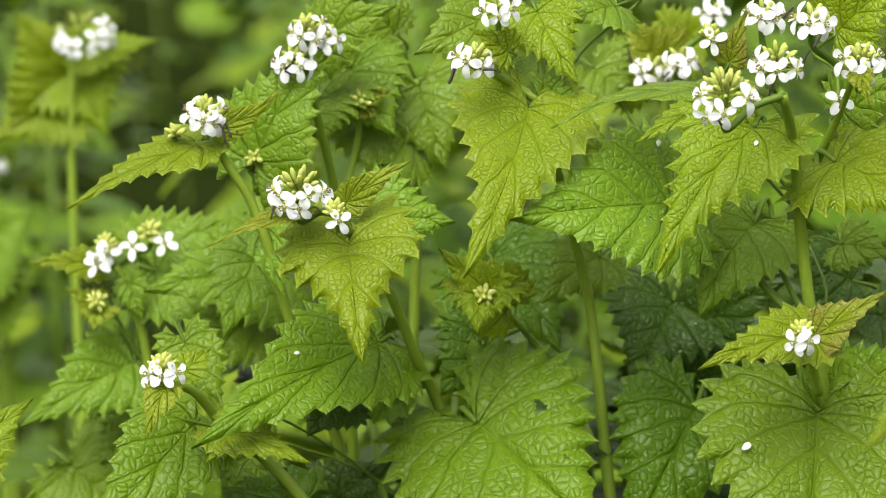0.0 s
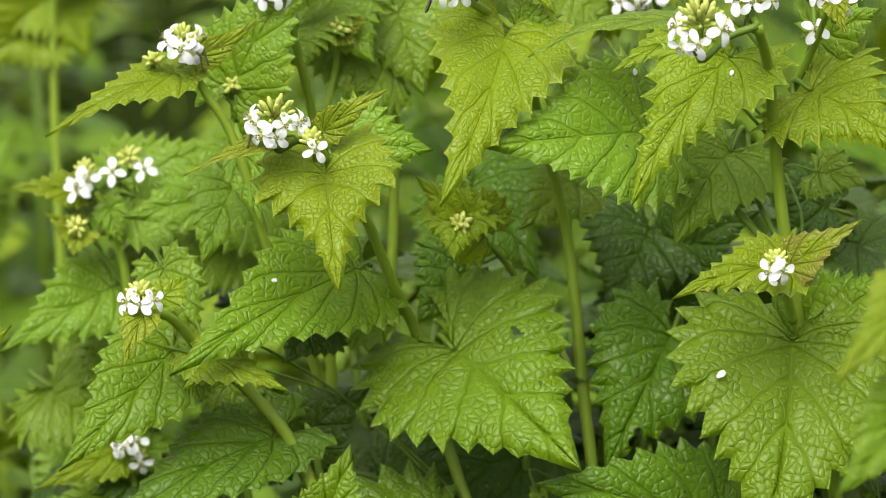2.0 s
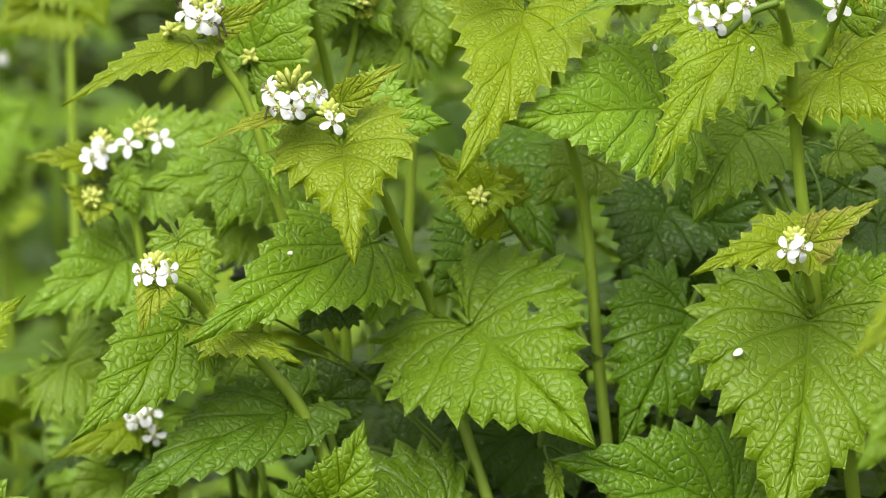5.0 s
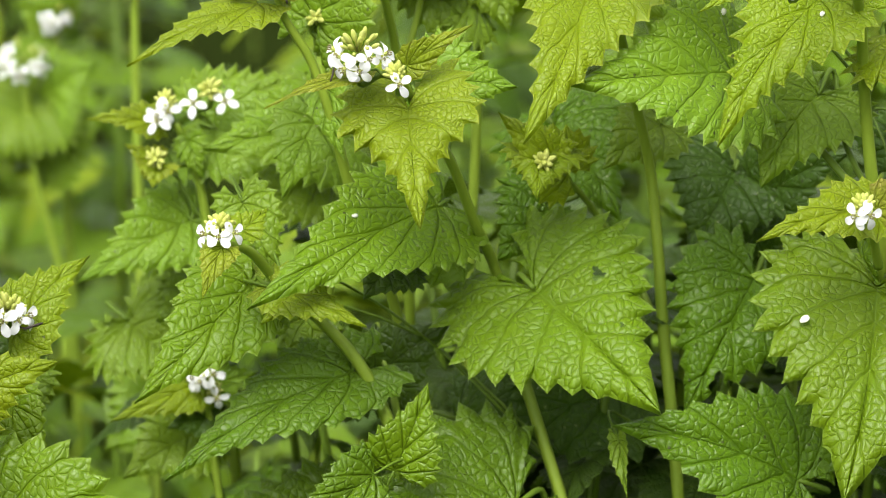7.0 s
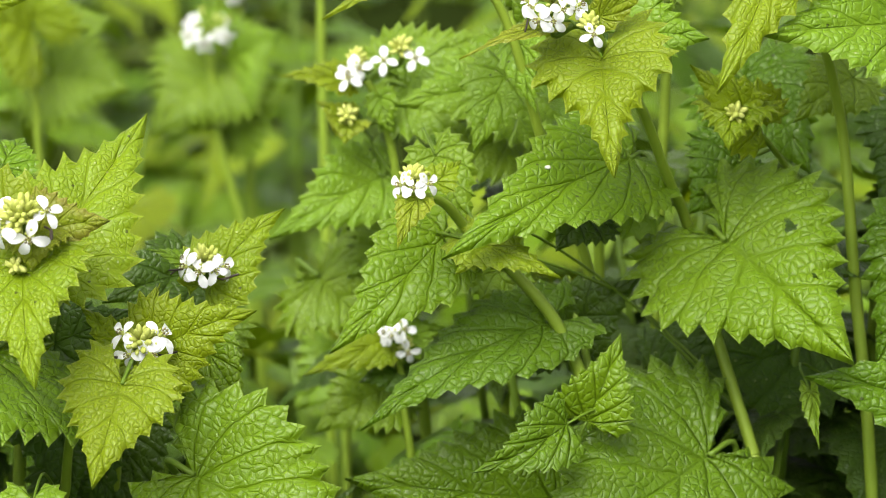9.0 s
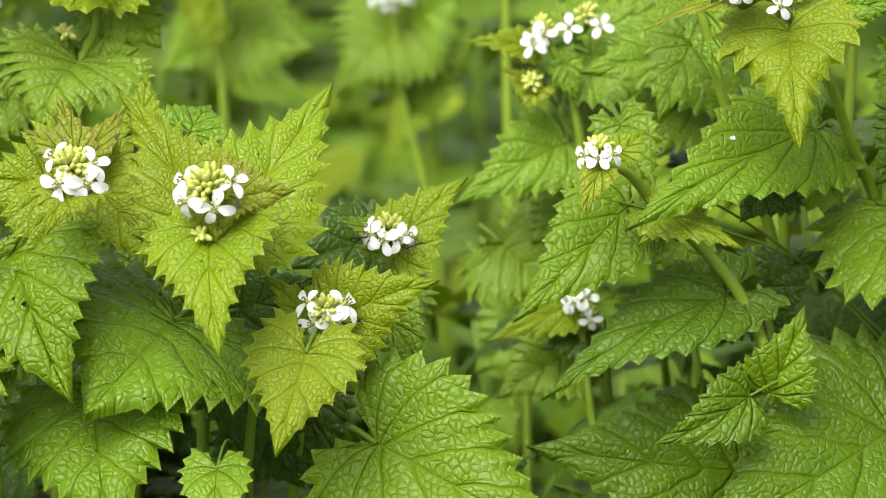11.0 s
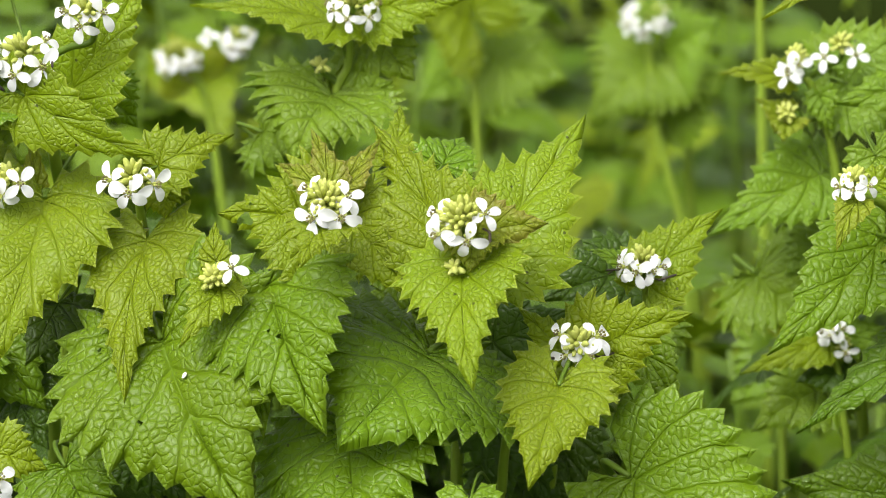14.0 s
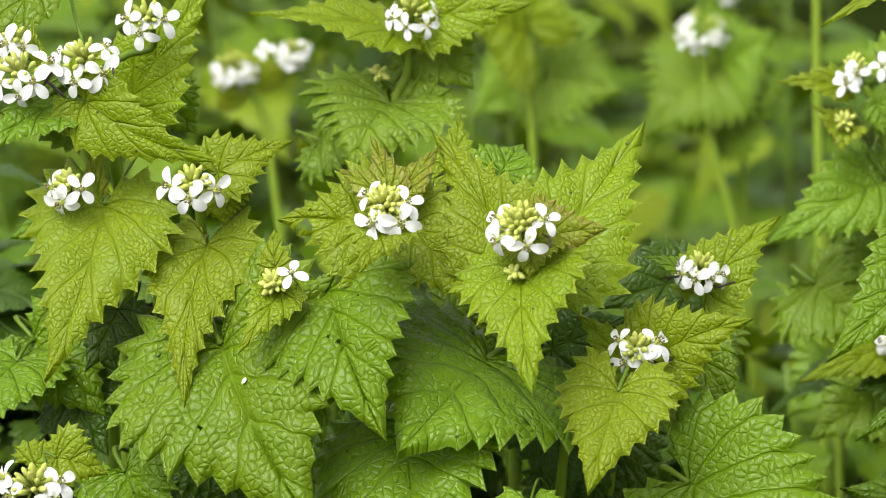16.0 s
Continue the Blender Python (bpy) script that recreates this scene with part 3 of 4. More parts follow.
leaf(p, (-25.2, -13.5, 472.5), (-21, -43, 444.4), 41, YOUNG, arch=0.05, fold=0.1, lobe=2.4, full=-0.36)
leaf(p, (-25.9, -8.5, 483.4), (-6.8, -10.9, 496), 10.5, BRACT, roll=15)
leaf(p, (-37.2, -16.1, 483), (-65.4, -25.7, 474.4), 11.2, BRACT, roll=35)
leaf(p, (-19.6, 13.6, 475.2), (5.5, 9.7, 474.3), 30.7, MID)
leaf(p, (-17.5, 21.9, 435.8), (-70.8, -24.8, 416.1), 41, MATURE, arch=0.07, lobe=0.8)
leaf(p, (10.8, 19.5, 411.1), (47.3, -19.7, 384.7), 65.8, MATURE, arch=0.04, fold=0.06, lobe=2.4, holes=((12.2, 16, 2.1), (31, 10, 1.1), (7, 10, 0.6), (26, 14, 0.5),))
leaf(p, (-64.7, -2.3, 416.1), (-37.4, -13.1, 407.8), 20.7, YOUNG, roll=-20)
leaf(p, (-56.3, -3.9, 415.7), (-68.2, -12.8, 408.3), 18.2, YOUNG)
leaf(p, (-30.6, 18.4, 418.4), (-39.4, 7.7, 410.7), 23.6, DEEP_SHADE)
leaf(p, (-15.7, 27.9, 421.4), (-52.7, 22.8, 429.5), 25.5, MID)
leaf(p, (6.3, 4, 348.5), (-51.9, -36.7, 325.7), 72.1, LOWER_SHADE, arch=0.06)
leaf(p, (-12, 49.5, 361.1), (19.5, 36.8, 354.1), 38.9, DEEP_SHADE)
leaf(p, (38.6, 64.9, 366.3), (-14.6, 41.7, 358.4), 46.2, DEEP_SHADE)

p = plant("garlic mustard plant with a long pointed bract and white flowers", [(-66.3, 19.9, 503.5), (-63.2, 24.4, 491.8), (-56.1, 26.9, 479.3), (-50.7, 28.4, 463.5), (-45.5, 32.4, 441.7), (-21.7, 51.1, 341.7), (10.9, 76.6, 0)], 2.0)
branch(p, [(-55.5, 48.5, 486.9), (-55, 48.9, 477.2), (-50.7, 28.4, 463.5)], 1.6)
head(p, (-67.9, 20.3, 507.4), 8.0, 7, 12, lean=24)
head(p, (-77, 22.6, 500.4), 4.0, 0, 10, lean=24)
leaf(p, (-70.6, 24.5, 496.1), (-108.1, 7.7, 480.3), 20.9, YOUNG, roll=25)
leaf(p, (-64.2, 19.7, 501.3), (-45.8, 28.5, 511.6), 10.1, BRACT, roll=35)
leaf(p, (-55.1, 46.6, 487.2), (-30.3, 48.9, 523.3), 34.4, MID)
leaf(p, (-37.1, 70, 501.7), (-34.3, 58.4, 491.1), 38.5, MID)
leaf(p, (-51.7, 33.5, 469.4), (-45.8, 23.7, 448.8), 13.6, MID, roll=20)
leaf(p, (-56.8, 55.9, 454.7), (-66.2, 43.4, 432.6), 24.4, MID)
head(p, (-55.4, 46.8, 488.9), 3.1, 0, 9)

p = plant("garlic mustard plant with white flower heads partly hidden by leaves", [(-38.4, 50.2, 520.2), (-36.5, 54.7, 500.4), (-32.3, 66.1, 475.6), (-31.3, 71.1, 447.7), (-27.8, 89.2, 347.7), (-23, 114.3, 0)], 2.0)
branch(p, [(-23.6, 70.4, 500.6), (-25.2, 74.3, 486.7), (-31.8, 69.9, 462.4)], 1.4)
head(p, (-42.6, 46.8, 519), 6.9, 6, 8, lean=24)
head(p, (-38.2, 48.2, 528.2), 7.7, 6, 10, lean=24)
head(p, (-33.2, 51.1, 525.2), 5.2, 3, 5, lean=24)
leaf(p, (-36.6, 67.4, 519.7), (-11.8, 59.6, 532.5), 24.4, MID, roll=10)
leaf(p, (-26.7, 81.7, 510.6), (-12.7, 69.2, 490.8), 35.4, MID)
leaf(p, (-23.6, 84.8, 495.8), (-15, 76.1, 471.8), 24.9, MID)
head(p, (-23.5, 68.7, 503.1), 4.2, 0, 14)
leaf(p, (-23.1, 70.4, 500.6), (-28.3, 65.5, 496.1), 12.3, BRACT)
leaf(p, (-23.1, 70.5, 501.4), (-14.2, 69.2, 505), 10.5, BRACT)

p = plant("garlic mustard plant with an arching stem and small white flower head", [(-77.6, -16.7, 432.9), (-71.4, -5, 427.6), (-64.2, 5.1, 415.7), (-52.3, 11, 402.9), (-40.7, 12, 388.7), (-32.4, 11.5, 371.2), (-27.3, 8.5, 354.4), (-2.3, -9, 254.4), (23.1, -26.8, 0)], 2.5)
branch(p, [(-37.5, 47, 392.7), (-34.3, 38.8, 380.3), (-30.8, 26, 371.3), (-26.9, 10.7, 354.3)], 1.5)
head(p, (-78.9, -15.6, 438.2), 7.5, 4, 22, lean=18)
leaf(p, (-78.2, -18.9, 432.6), (-83.4, -28.9, 419.8), 11.3, BRACT)
leaf(p, (-73.9, -3.6, 434), (-67, 3.4, 439.2), 11.6, YOUNG)
leaf(p, (-72.9, 8.3, 414.8), (-104.8, -18, 385.8), 34.2, MATURE, arch=0.06)
leaf(p, (-43.4, 13.3, 386.5), (-97, -14.2, 360.9), 30.3, LOWER_SHADE, roll=10, arch=0.06)
leaf(p, (-76.7, 27.3, 435.4), (-64.5, 17.5, 411.6), 20.4, MID)
leaf(p, (-37.2, 41, 376.8), (-14.3, 36.9, 396), 27.9, DEEP_SHADE)
leaf(p, (-29.9, -12.5, 363.7), (-19.9, -6.8, 389.2), 24, MATURE, roll=10, fold=0.35, lobe=0.1)
leaf(p, (-35.2, -20.9, 365.6), (-62.3, -35.2, 354.8), 21, LOWER_SHADE, roll=-15, fold=0.3, lobe=0.2)
leaf(p, (-39.8, 19.9, 328.5), (-103.6, 5, 339.9), 56, LOWER_SHADE)
leaf(p, (-58.3, 27, 399.4), (-49.4, 19.7, 385.3), 20.6, MID)
leaf(p, (-43.1, 32.2, 376.6), (-63.6, 25.4, 371.2), 20.8, DEEP_SHADE)

p = plant("garlic mustard plant slightly out of focus with white flowers", [(-104.2, 96, 445.7), (-99.3, 98.2, 434), (-95.8, 99, 416.9), (-93.3, 97.2, 390.8), (-84, 90.1, 290.8), (-73.2, 81.9, 0)], 2.2)
head(p, (-107.8, 96.9, 452.7), 6.6, 2, 18, lean=24)
head(p, (-110, 91.7, 448.1), 4, 1, 0)
head(p, (-98.6, 95.9, 452.7), 4, 1, 0)
head(p, (-93.9, 101.2, 456.8), 5.1, 0, 14)
head(p, (-88.7, 99, 453.4), 4, 1, 0)
leaf(p, (-111.6, 97.1, 445.6), (-132.3, 88.8, 448.3), 13.7, YOUNG, roll=10)
leaf(p, (-97.8, 114.9, 444.7), (-63, 114.5, 459.3), 29.7, MID)
leaf(p, (-92.7, 108.6, 441.2), (-49.5, 99.4, 430.2), 36.9, MID)
leaf(p, (-100.4, 101.7, 412.6), (-136.1, 84.7, 395.2), 30.5, MID)
leaf(p, (-99.7, 95.3, 440.2), (-95.4, 93.2, 427.6), 11.0, MID, roll=10)
leaf(p, (-109.8, 92.6, 432.6), (-110.9, 85.1, 426.8), 14.6, BRACT)
leaf(p, (-110, 94.6, 432.1), (-120.2, 90.8, 440), 12.8, BRACT)
head(p, (-110.4, 91.2, 436), 4.0, 0, 12)
leaf(p, (-122.5, 106.1, 377.2), (-99.7, 98.9, 360), 41.2, MID)
leaf(p, (-98.6, 112.6, 391), (-112.4, 100.5, 378.8), 33.7, MID)

p = plant("low garlic mustard plant with small white flowers in leaf shade", [(-94.3, 70.2, 367.3), (-92.9, 71.4, 356.6), (-90.8, 70.1, 338.1), (-79.6, 63, 238.1), (-69, 56.3, 0)], 1.8)
head(p, (-93.5, 68.1, 370.7), 5.0, 3, 3, lean=24)
head(p, (-90.2, 69.7, 364.3), 3.6, 1, 10, lean=24)
leaf(p, (-96.7, 71.5, 365.6), (-122.7, 57.2, 357.1), 18.1, YOUNG)
leaf(p, (-91.6, 74.5, 363.2), (-77, 74.5, 368.9), 14.6, MID)
leaf(p, (-89.9, 73.1, 354.2), (-105.3, 64.6, 353), 20.0, DEEP_SHADE)
leaf(p, (-98, 79.3, 346.6), (-120.3, 65.7, 335.7), 31.2, MID)

p = plant("distant pale green flowering herb behind the leaves", [(-125.1, 182.7, 345.2), (-123.4, 182.2, 331.8), (-122.6, 176.6, 299.7), (-120, 159.3, 199.7), (-118, 145.5, 0)], 2.2)
head(p, (-125.5, 182.9, 346.2), 6.5, 6, 2, lean=24)
leaf(p, (-119.5, 184.9, 339.4), (-141, 174.2, 349), 18.2, YOUNG)
leaf(p, (-121.9, 187.3, 334.5), (-109.5, 187, 343), 20.4, MID)
leaf(p, (-122.6, 190.8, 325), (-141.6, 177.3, 310), 38.8, MID)

p = plant("garlic mustard plant with one sharp upright leaf behind its flowers", [(-141.8, -7.7, 407.3), (-141.7, -4.9, 394.4), (-141, -1.7, 368.9), (-139.4, -4, 341.2), (-134, -12.4, 241.2), (-128.7, -20.5, 0)], 2.2)
head(p, (-142.3, -9.7, 412.1), 8.7, 7, 18, lean=24)
leaf(p, (-141.2, -6.5, 403.6), (-120.4, 7.7, 423.4), 25.3, YOUNG)
leaf(p, (-146.5, -10, 409.6), (-158.9, -12.6, 415.4), 7.5, MID, roll=25)
leaf(p, (-149.9, 16.5, 400.8), (-175.1, 0.2, 395.8), 29.1, DEEP_SHADE)
leaf(p, (-147.4, 31.3, 377.1), (-139.5, 23.2, 363.3), 26.3, MID)

p = plant("young garlic mustard plant with yellowish bracts round white flowers", [(-155.3, -55.2, 396.4), (-161.6, -40.4, 382.6), (-170.1, -11, 356.8), (-173.9, -3, 332.4), (-190.6, 23.2, 227.4), (-207.1, 49.2, 0)], 2.2)
head(p, (-153.6, -56.8, 401.5), 8, 6, 14)
leaf(p, (-151.6, -48.5, 394.2), (-122.2, -45, 405.6), 32, YOUNG, roll=10)
leaf(p, (-158.3, -48.2, 391.8), (-173, -44.6, 406.4), 17, YOUNG)
leaf(p, (-153.3, -42.8, 399.6), (-151.7, -32.9, 410.5), 5.6, BRACT)
leaf(p, (-151.9, -46.9, 392.4), (-147.4, -50.9, 384), 21, YOUNG)
leaf(p, (-155.9, -75.5, 392.4), (-160.7, -100.2, 370.4), 33.5, YOUNG, arch=0.05, lobe=2.2)
leaf(p, (-143.3, -23.5, 391.9), (-127.3, -32.9, 370.6), 19.8, MATURE)
leaf(p, (-156.1, -32.7, 386.5), (-142.1, -28.6, 373.6), 21.4, MATURE)
head(p, (-160.8, -51.6, 381.8), 1.3, 0, 3)

p = plant("garlic mustard plant with starry spiked leaves and a white flower head", [(-181, -76.2, 435.8), (-188.2, -47.1, 416.9), (-198, -7.5, 386.9), (-201.6, -0.8, 356.2), (-202.9, -2.6, 331.3), (-208, -10.2, 226.3), (-213, -17.8, 0)], 2.5)
head(p, (-180.3, -79.8, 442.8), 9.6, 7, 28)
leaf(p, (-178.5, -71.7, 434), (-158.2, -71.1, 437.6), 24, PURPLE, roll=15)
leaf(p, (-179.1, -76, 435), (-178.4, -82.4, 426.5), 22, BRACT)
leaf(p, (-181.5, -76.2, 427.5), (-173.6, -106.7, 400.1), 37, YOUNG, arch=0.05)
leaf(p, (-180.2, -56.8, 424.4), (-155.5, -22.1, 458.1), 46.8, YOUNG, arch=0.03)
leaf(p, (-189.2, -60.3, 426.8), (-215.1, -38.9, 458.9), 34.5, YOUNG, arch=0.03)
leaf(p, (-190.1, -55.9, 427.4), (-198.9, -43.2, 442.4), 22.5, YOUNG)
leaf(p, (-184.6, -52.2, 419.9), (-163.5, -43.4, 412.1), 25.8, YOUNG)
leaf(p, (-192.6, -51.5, 429.5), (-207.6, -50.7, 429), 19.3, YOUNG)
head(p, (-182.8, -80.8, 427.7), 2.2, 0, 8)
leaf(p, (-198.7, -21.1, 442.3), (-194.5, -7.8, 447.9), 19.9, MATURE)

p = plant("garlic mustard plant with purple-tinged bracts under white flowers", [(-220.6, -71.4, 439.7), (-230.2, -29.9, 415), (-237.1, 9.6, 381.2), (-237.9, 13.9, 324.4), (-239.5, 22, 219.4), (-241, 29.7, 0)], 2.4)
head(p, (-220.2, -73, 446.1), 9.1, 6, 26)
leaf(p, (-222.9, -59.9, 443.4), (-230.4, -49.4, 459.4), 13.7, PURPLE)
leaf(p, (-221.4, -59.5, 443.3), (-211.3, -43.1, 455.4), 12.9, PURPLE)
leaf(p, (-224.5, -60.3, 443.5), (-238.9, -55.9, 450.6), 12.8, PURPLE)
leaf(p, (-220.5, -73.9, 438.6), (-224.4, -88.6, 428.9), 21.9, YOUNG)
leaf(p, (-229.6, -55.3, 433.1), (-257.5, -55.9, 435.5), 38.9, YOUNG, holes=((19, 1.5, 1.9), (18, -3, 0.6),))
leaf(p, (-225.1, -46.8, 431.1), (-212, -29.3, 444.1), 24.6, YOUNG)
leaf(p, (-218.9, -54.5, 434), (-197.4, -63.8, 412.5), 32, YOUNG)
leaf(p, (-223.8, -53.3, 426.1), (-228.8, -61.6, 416.6), 27.4, YOUNG)
leaf(p, (-214.4, -19, 443.3), (-214.5, -4.9, 457.5), 13.4, YOUNG, roll=10)

p = plant("garlic mustard plant with a loose head of green buds", [(-252.4, -73.6, 421.6), (-257.3, -50.1, 402.6), (-259.1, -31.8, 374.7), (-260.4, -28, 337.7), (-263.9, -17.6, 237.7), (-267.1, -7.8, 0)], 1.8)
head(p, (-252.9, -75.5, 423.2), 5.4, 0, 22)
head(p, (-247.4, -77.4, 426), 4, 1, 0)
leaf(p, (-252, -74.2, 419), (-260.7, -89.5, 405.1), 16.7, YOUNG)
leaf(p, (-255.8, -65.5, 423.6), (-257.7, -57, 433.7), 10.0, YOUNG)
leaf(p, (-240.9, -64.9, 417.8), (-218.9, -92.4, 381.8), 50, MATURE, holes=((19, -2, 0.9), (16, -4, 0.7), (8, 8, 0.7),))
leaf(p, (-248, -65.1, 408.6), (-239.6, -83.3, 376.4), 22.5, MATURE)

p = plant("broad toothed lower leaves of a garlic mustard plant", [(-279.4, -41.5, 399.7), (-282.9, -23.7, 371.6), (-284.4, -20.1, 334.2), (-288.5, -10.4, 234.2), (-292.3, -1.3, 0)], 2.6)
leaf(p, (-271.3, -72.5, 402.6), (-237.7, -102.5, 359), 72, MATURE, arch=0.06, lobe=1.9, holes=((-5, -17, 1.1), (-8, -25, 0.8), (6, -26, 0.9), (22, -15, 1.0),))
leaf(p, (-326.2, -48.1, 377.7), (-312.8, -58.7, 363.9), 27.1, DEEP_SHADE)
leaf(p, (-301.4, -76.5, 364.8), (-285.1, -88.1, 347.1), 37.7, MATURE)
leaf(p, (-289.2, -39.8, 362.1), (-275.7, -47.2, 343.7), 34.0, DEEP_SHADE)

p = plant("garlic mustard plant with a large white four-petalled flower", [(-278.7, -62.1, 444.8), (-282, -50.3, 431), (-285.8, -29, 401.4), (-286, -19.7, 370.3), (-287, 5.3, 270.3), (-288, 32.3, 0)], 2.2)
head(p, (-279.2, -63.3, 449.5), 8.7, 5, 16)
leaf(p, (-275.5, -52.7, 448.5), (-255.6, -40.6, 455.6), 22.1, YOUNG)
leaf(p, (-275.3, -52, 441.7), (-273.6, -53.6, 432.8), 18.0, YOUNG)
leaf(p, (-278.8, -56.6, 427.9), (-277.8, -89.3, 388.6), 33.2, YOUNG, arch=0.05)
leaf(p, (-286.2, -53.3, 424.9), (-293.9, -64.1, 410.7), 21.4, YOUNG)

p = plant("garlic mustard plant with a long drooping leaf and white flowers", [(-317.5, -61.1, 445.9), (-317.5, -46, 435.7), (-319.2, -31.3, 409.6), (-321.8, -28.2, 362.4), (-327.4, -21.6, 262.4), (-333.2, -14.8, 0)], 2.6)
head(p, (-317.2, -61.6, 448.1), 6.9, 5, 14)
leaf(p, (-309.6, -55.4, 439.3), (-317.4, -93.8, 396.9), 47.4, YOUNG, arch=0.05)
leaf(p, (-321.1, -41.5, 432.9), (-338.3, -57.7, 429.7), 28.5, MATURE)
leaf(p, (-339, -59.1, 392.3), (-344.5, -89.6, 373.7), 33.4, MATURE)
leaf(p, (-338.1, -46.6, 395.8), (-313.6, -54.7, 374.2), 39.0, MATURE)
leaf(p, (-313.3, -52.1, 440.6), (-315.4, -42.7, 457.1), 8.3, BRACT, roll=20)
leaf(p, (-308.4, -52.7, 407.3), (-315.2, -66.2, 392.1), 25.0, DEEP_SHADE)
leaf(p, (-325.3, -41.1, 400.3), (-310.1, -47.6, 381.5), 23.8, DEEP_SHADE)

p = plant("tall garlic mustard plant with purple-tinged bract below its flower heads", [(-312.1, -50.5, 477.1), (-310.3, -46.1, 462.9), (-311.2, -39.2, 446.2), (-315.7, -22.2, 414.4), (-329.7, 2.8, 314.4), (-347.4, 34.3, 0)], 2.6)
head(p, (-328.2, -62.2, 481.8), 9.8, 8, 10)
head(p, (-311.5, -55.4, 484.3), 9.8, 8, 12)
head(p, (-297, -42.2, 493.9), 8.2, 5, 10)
head(p, (-332.5, -55.9, 489.8), 4.9, 2, 6)
leaf(p, (-311.7, -60.2, 470.7), (-272.1, -58.9, 452.8), 24.4, YOUNG, roll=20)
leaf(p, (-308.1, -34.2, 464.8), (-282.9, -23.4, 502.4), 35.2, YOUNG)
leaf(p, (-336.3, -29.6, 500.4), (-345.9, -40.9, 481.3), 22.0, MATURE)
leaf(p, (-326.2, -55, 481.3), (-328.9, -51.5, 494.8), 5.0, BRACT)
leaf(p, (-319, -54.5, 469.6), (-337.2, -72.7, 458.3), 24.6, MATURE, roll=10)
leaf(p, (-320.9, -45.4, 464.4), (-339.4, -56.4, 466.6), 26.6, MATURE)
leaf(p, (-300.7, -21.9, 465), (-291.2, -21.1, 452.8), 20.3, MATURE)

p = plant("garlic mustard plant with spreading upper leaves behind the near heads", [(-237.7, 31.3, 480), (-239.5, 32.8, 462), (-243.7, 31.9, 452.3), (-246.1, 29.5, 424.9), (-255.1, 20.6, 324.9), (-266.8, 9, 0)], 2.2)
head(p, (-236.2, 29, 482.5), 9.6, 7, 12, lean=24)
leaf(p, (-241.7, 28.5, 476.1), (-283.1, 11.9, 484.4), 22.7, YOUNG, roll=30)
leaf(p, (-233.7, 33.3, 479.7), (-199.8, 35.4, 482.8), 26.2, YOUNG, roll=10)
leaf(p, (-233.6, 42.3, 471), (-219.3, 36.5, 456), 33.5, MID)
leaf(p, (-244.5, 29.8, 453.3), (-252.1, 9.1, 435.7), 49.8, MID)
leaf(p, (-243.6, 31.7, 451.5), (-225.7, 33.1, 456.7), 26.4, MID)
head(p, (-246.8, 27, 463.4), 2.8, 0, 8)
leaf(p, (-270.5, 40.7, 438.5), (-253.6, 39, 433.5), 28.7, MID)

p = plant("small garlic mustard plant with a low white flower head", [(-311.2, -118.5, 374.7), (-312.6, -114.3, 355.9), (-319.7, -91.7, 255.9), (-327.1, -68.7, 0)], 2.0)
head(p, (-311.8, -120.3, 376.9), 10.4, 8, 14)
leaf(p, (-308.5, -111.3, 379.9), (-294.8, -107.9, 374.3), 20.6, YOUNG)
leaf(p, (-315.7, -110.3, 377.7), (-310, -101.8, 383.2), 14.4, YOUNG)

p = plant("near garlic mustard leaves blurred at the edge of the stand", [(119.2, -198.9, 476.5), (119.4, -204.7, 454), (119.3, -211.1, 431.8), (118.5, -236.1, 331.8), (117.5, -269.3, 0)], 2.2)
leaf(p, (116, -202.8, 480), (95.5, -214.8, 461.7), 19.3, YOUNG)
leaf(p, (117.6, -204.4, 454), (96.9, -216.8, 436.5), 22.0, MATURE)

p = plant("far garlic mustard plant with blurred white flowers", [(-206, 418.9, 409.5), (-201.6, 412.2, 361.7), (-190.1, 406.8, 313.4), (-187.9, 398.2, 265.5), (-183.1, 380.3, 165.5), (-179.9, 368.4, 0)], 2.5)
head(p, (-205.7, 417.1, 411), 11.9, 12, 4, lean=24)
leaf(p, (-202.1, 421, 389.5), (-228.6, 400.8, 364.1), 53.5, MID)
leaf(p, (-200.5, 426.6, 390.9), (-175.3, 423, 406.4), 56.1, MID)
leaf(p, (-198.9, 427.5, 368.4), (-171.2, 424.5, 384.1), 49.0, MID)
leaf(p, (-204.5, 432.1, 369.9), (-215.5, 431, 399.9), 37.0, MID)

p = plant("far garlic mustard plant with out-of-focus white heads", [(-142.8, 322.8, 491.5), (-144.7, 320.8, 462.8), (-145, 317.5, 418.3), (-144, 310.8, 365.1), (-142.1, 298.2, 265.1), (-140.2, 284.8, 0)], 2.5)
head(p, (-139.2, 321.6, 495), 13.4, 12, 6, lean=24)
leaf(p, (-140.9, 324.5, 486.8), (-108.9, 322.4, 491.1), 22.3, YOUNG)
leaf(p, (-146.6, 329.8, 470.6), (-164.2, 321.4, 503.1), 51.5, YOUNG)
leaf(p, (-144.1, 329, 477.4), (-130.7, 321.1, 453.6), 44.8, YOUNG)
leaf(p, (-151.1, 328.6, 466.3), (-174.9, 319.2, 452.3), 42.7, YOUNG)

p = plant("blurred garlic mustard plant with white flowers in the distance", [(-197.4, 453.2, 422.1), (-196.3, 450.3, 403.9), (-194.5, 447, 364.4), (-190, 438.8, 264.4), (-185.2, 430, 0)], 2.5)
head(p, (-197.1, 451.5, 423.6), 9.9, 9, 2, lean=24)
leaf(p, (-196.3, 452, 413.6), (-211.4, 442, 430.1), 37.2, MID)

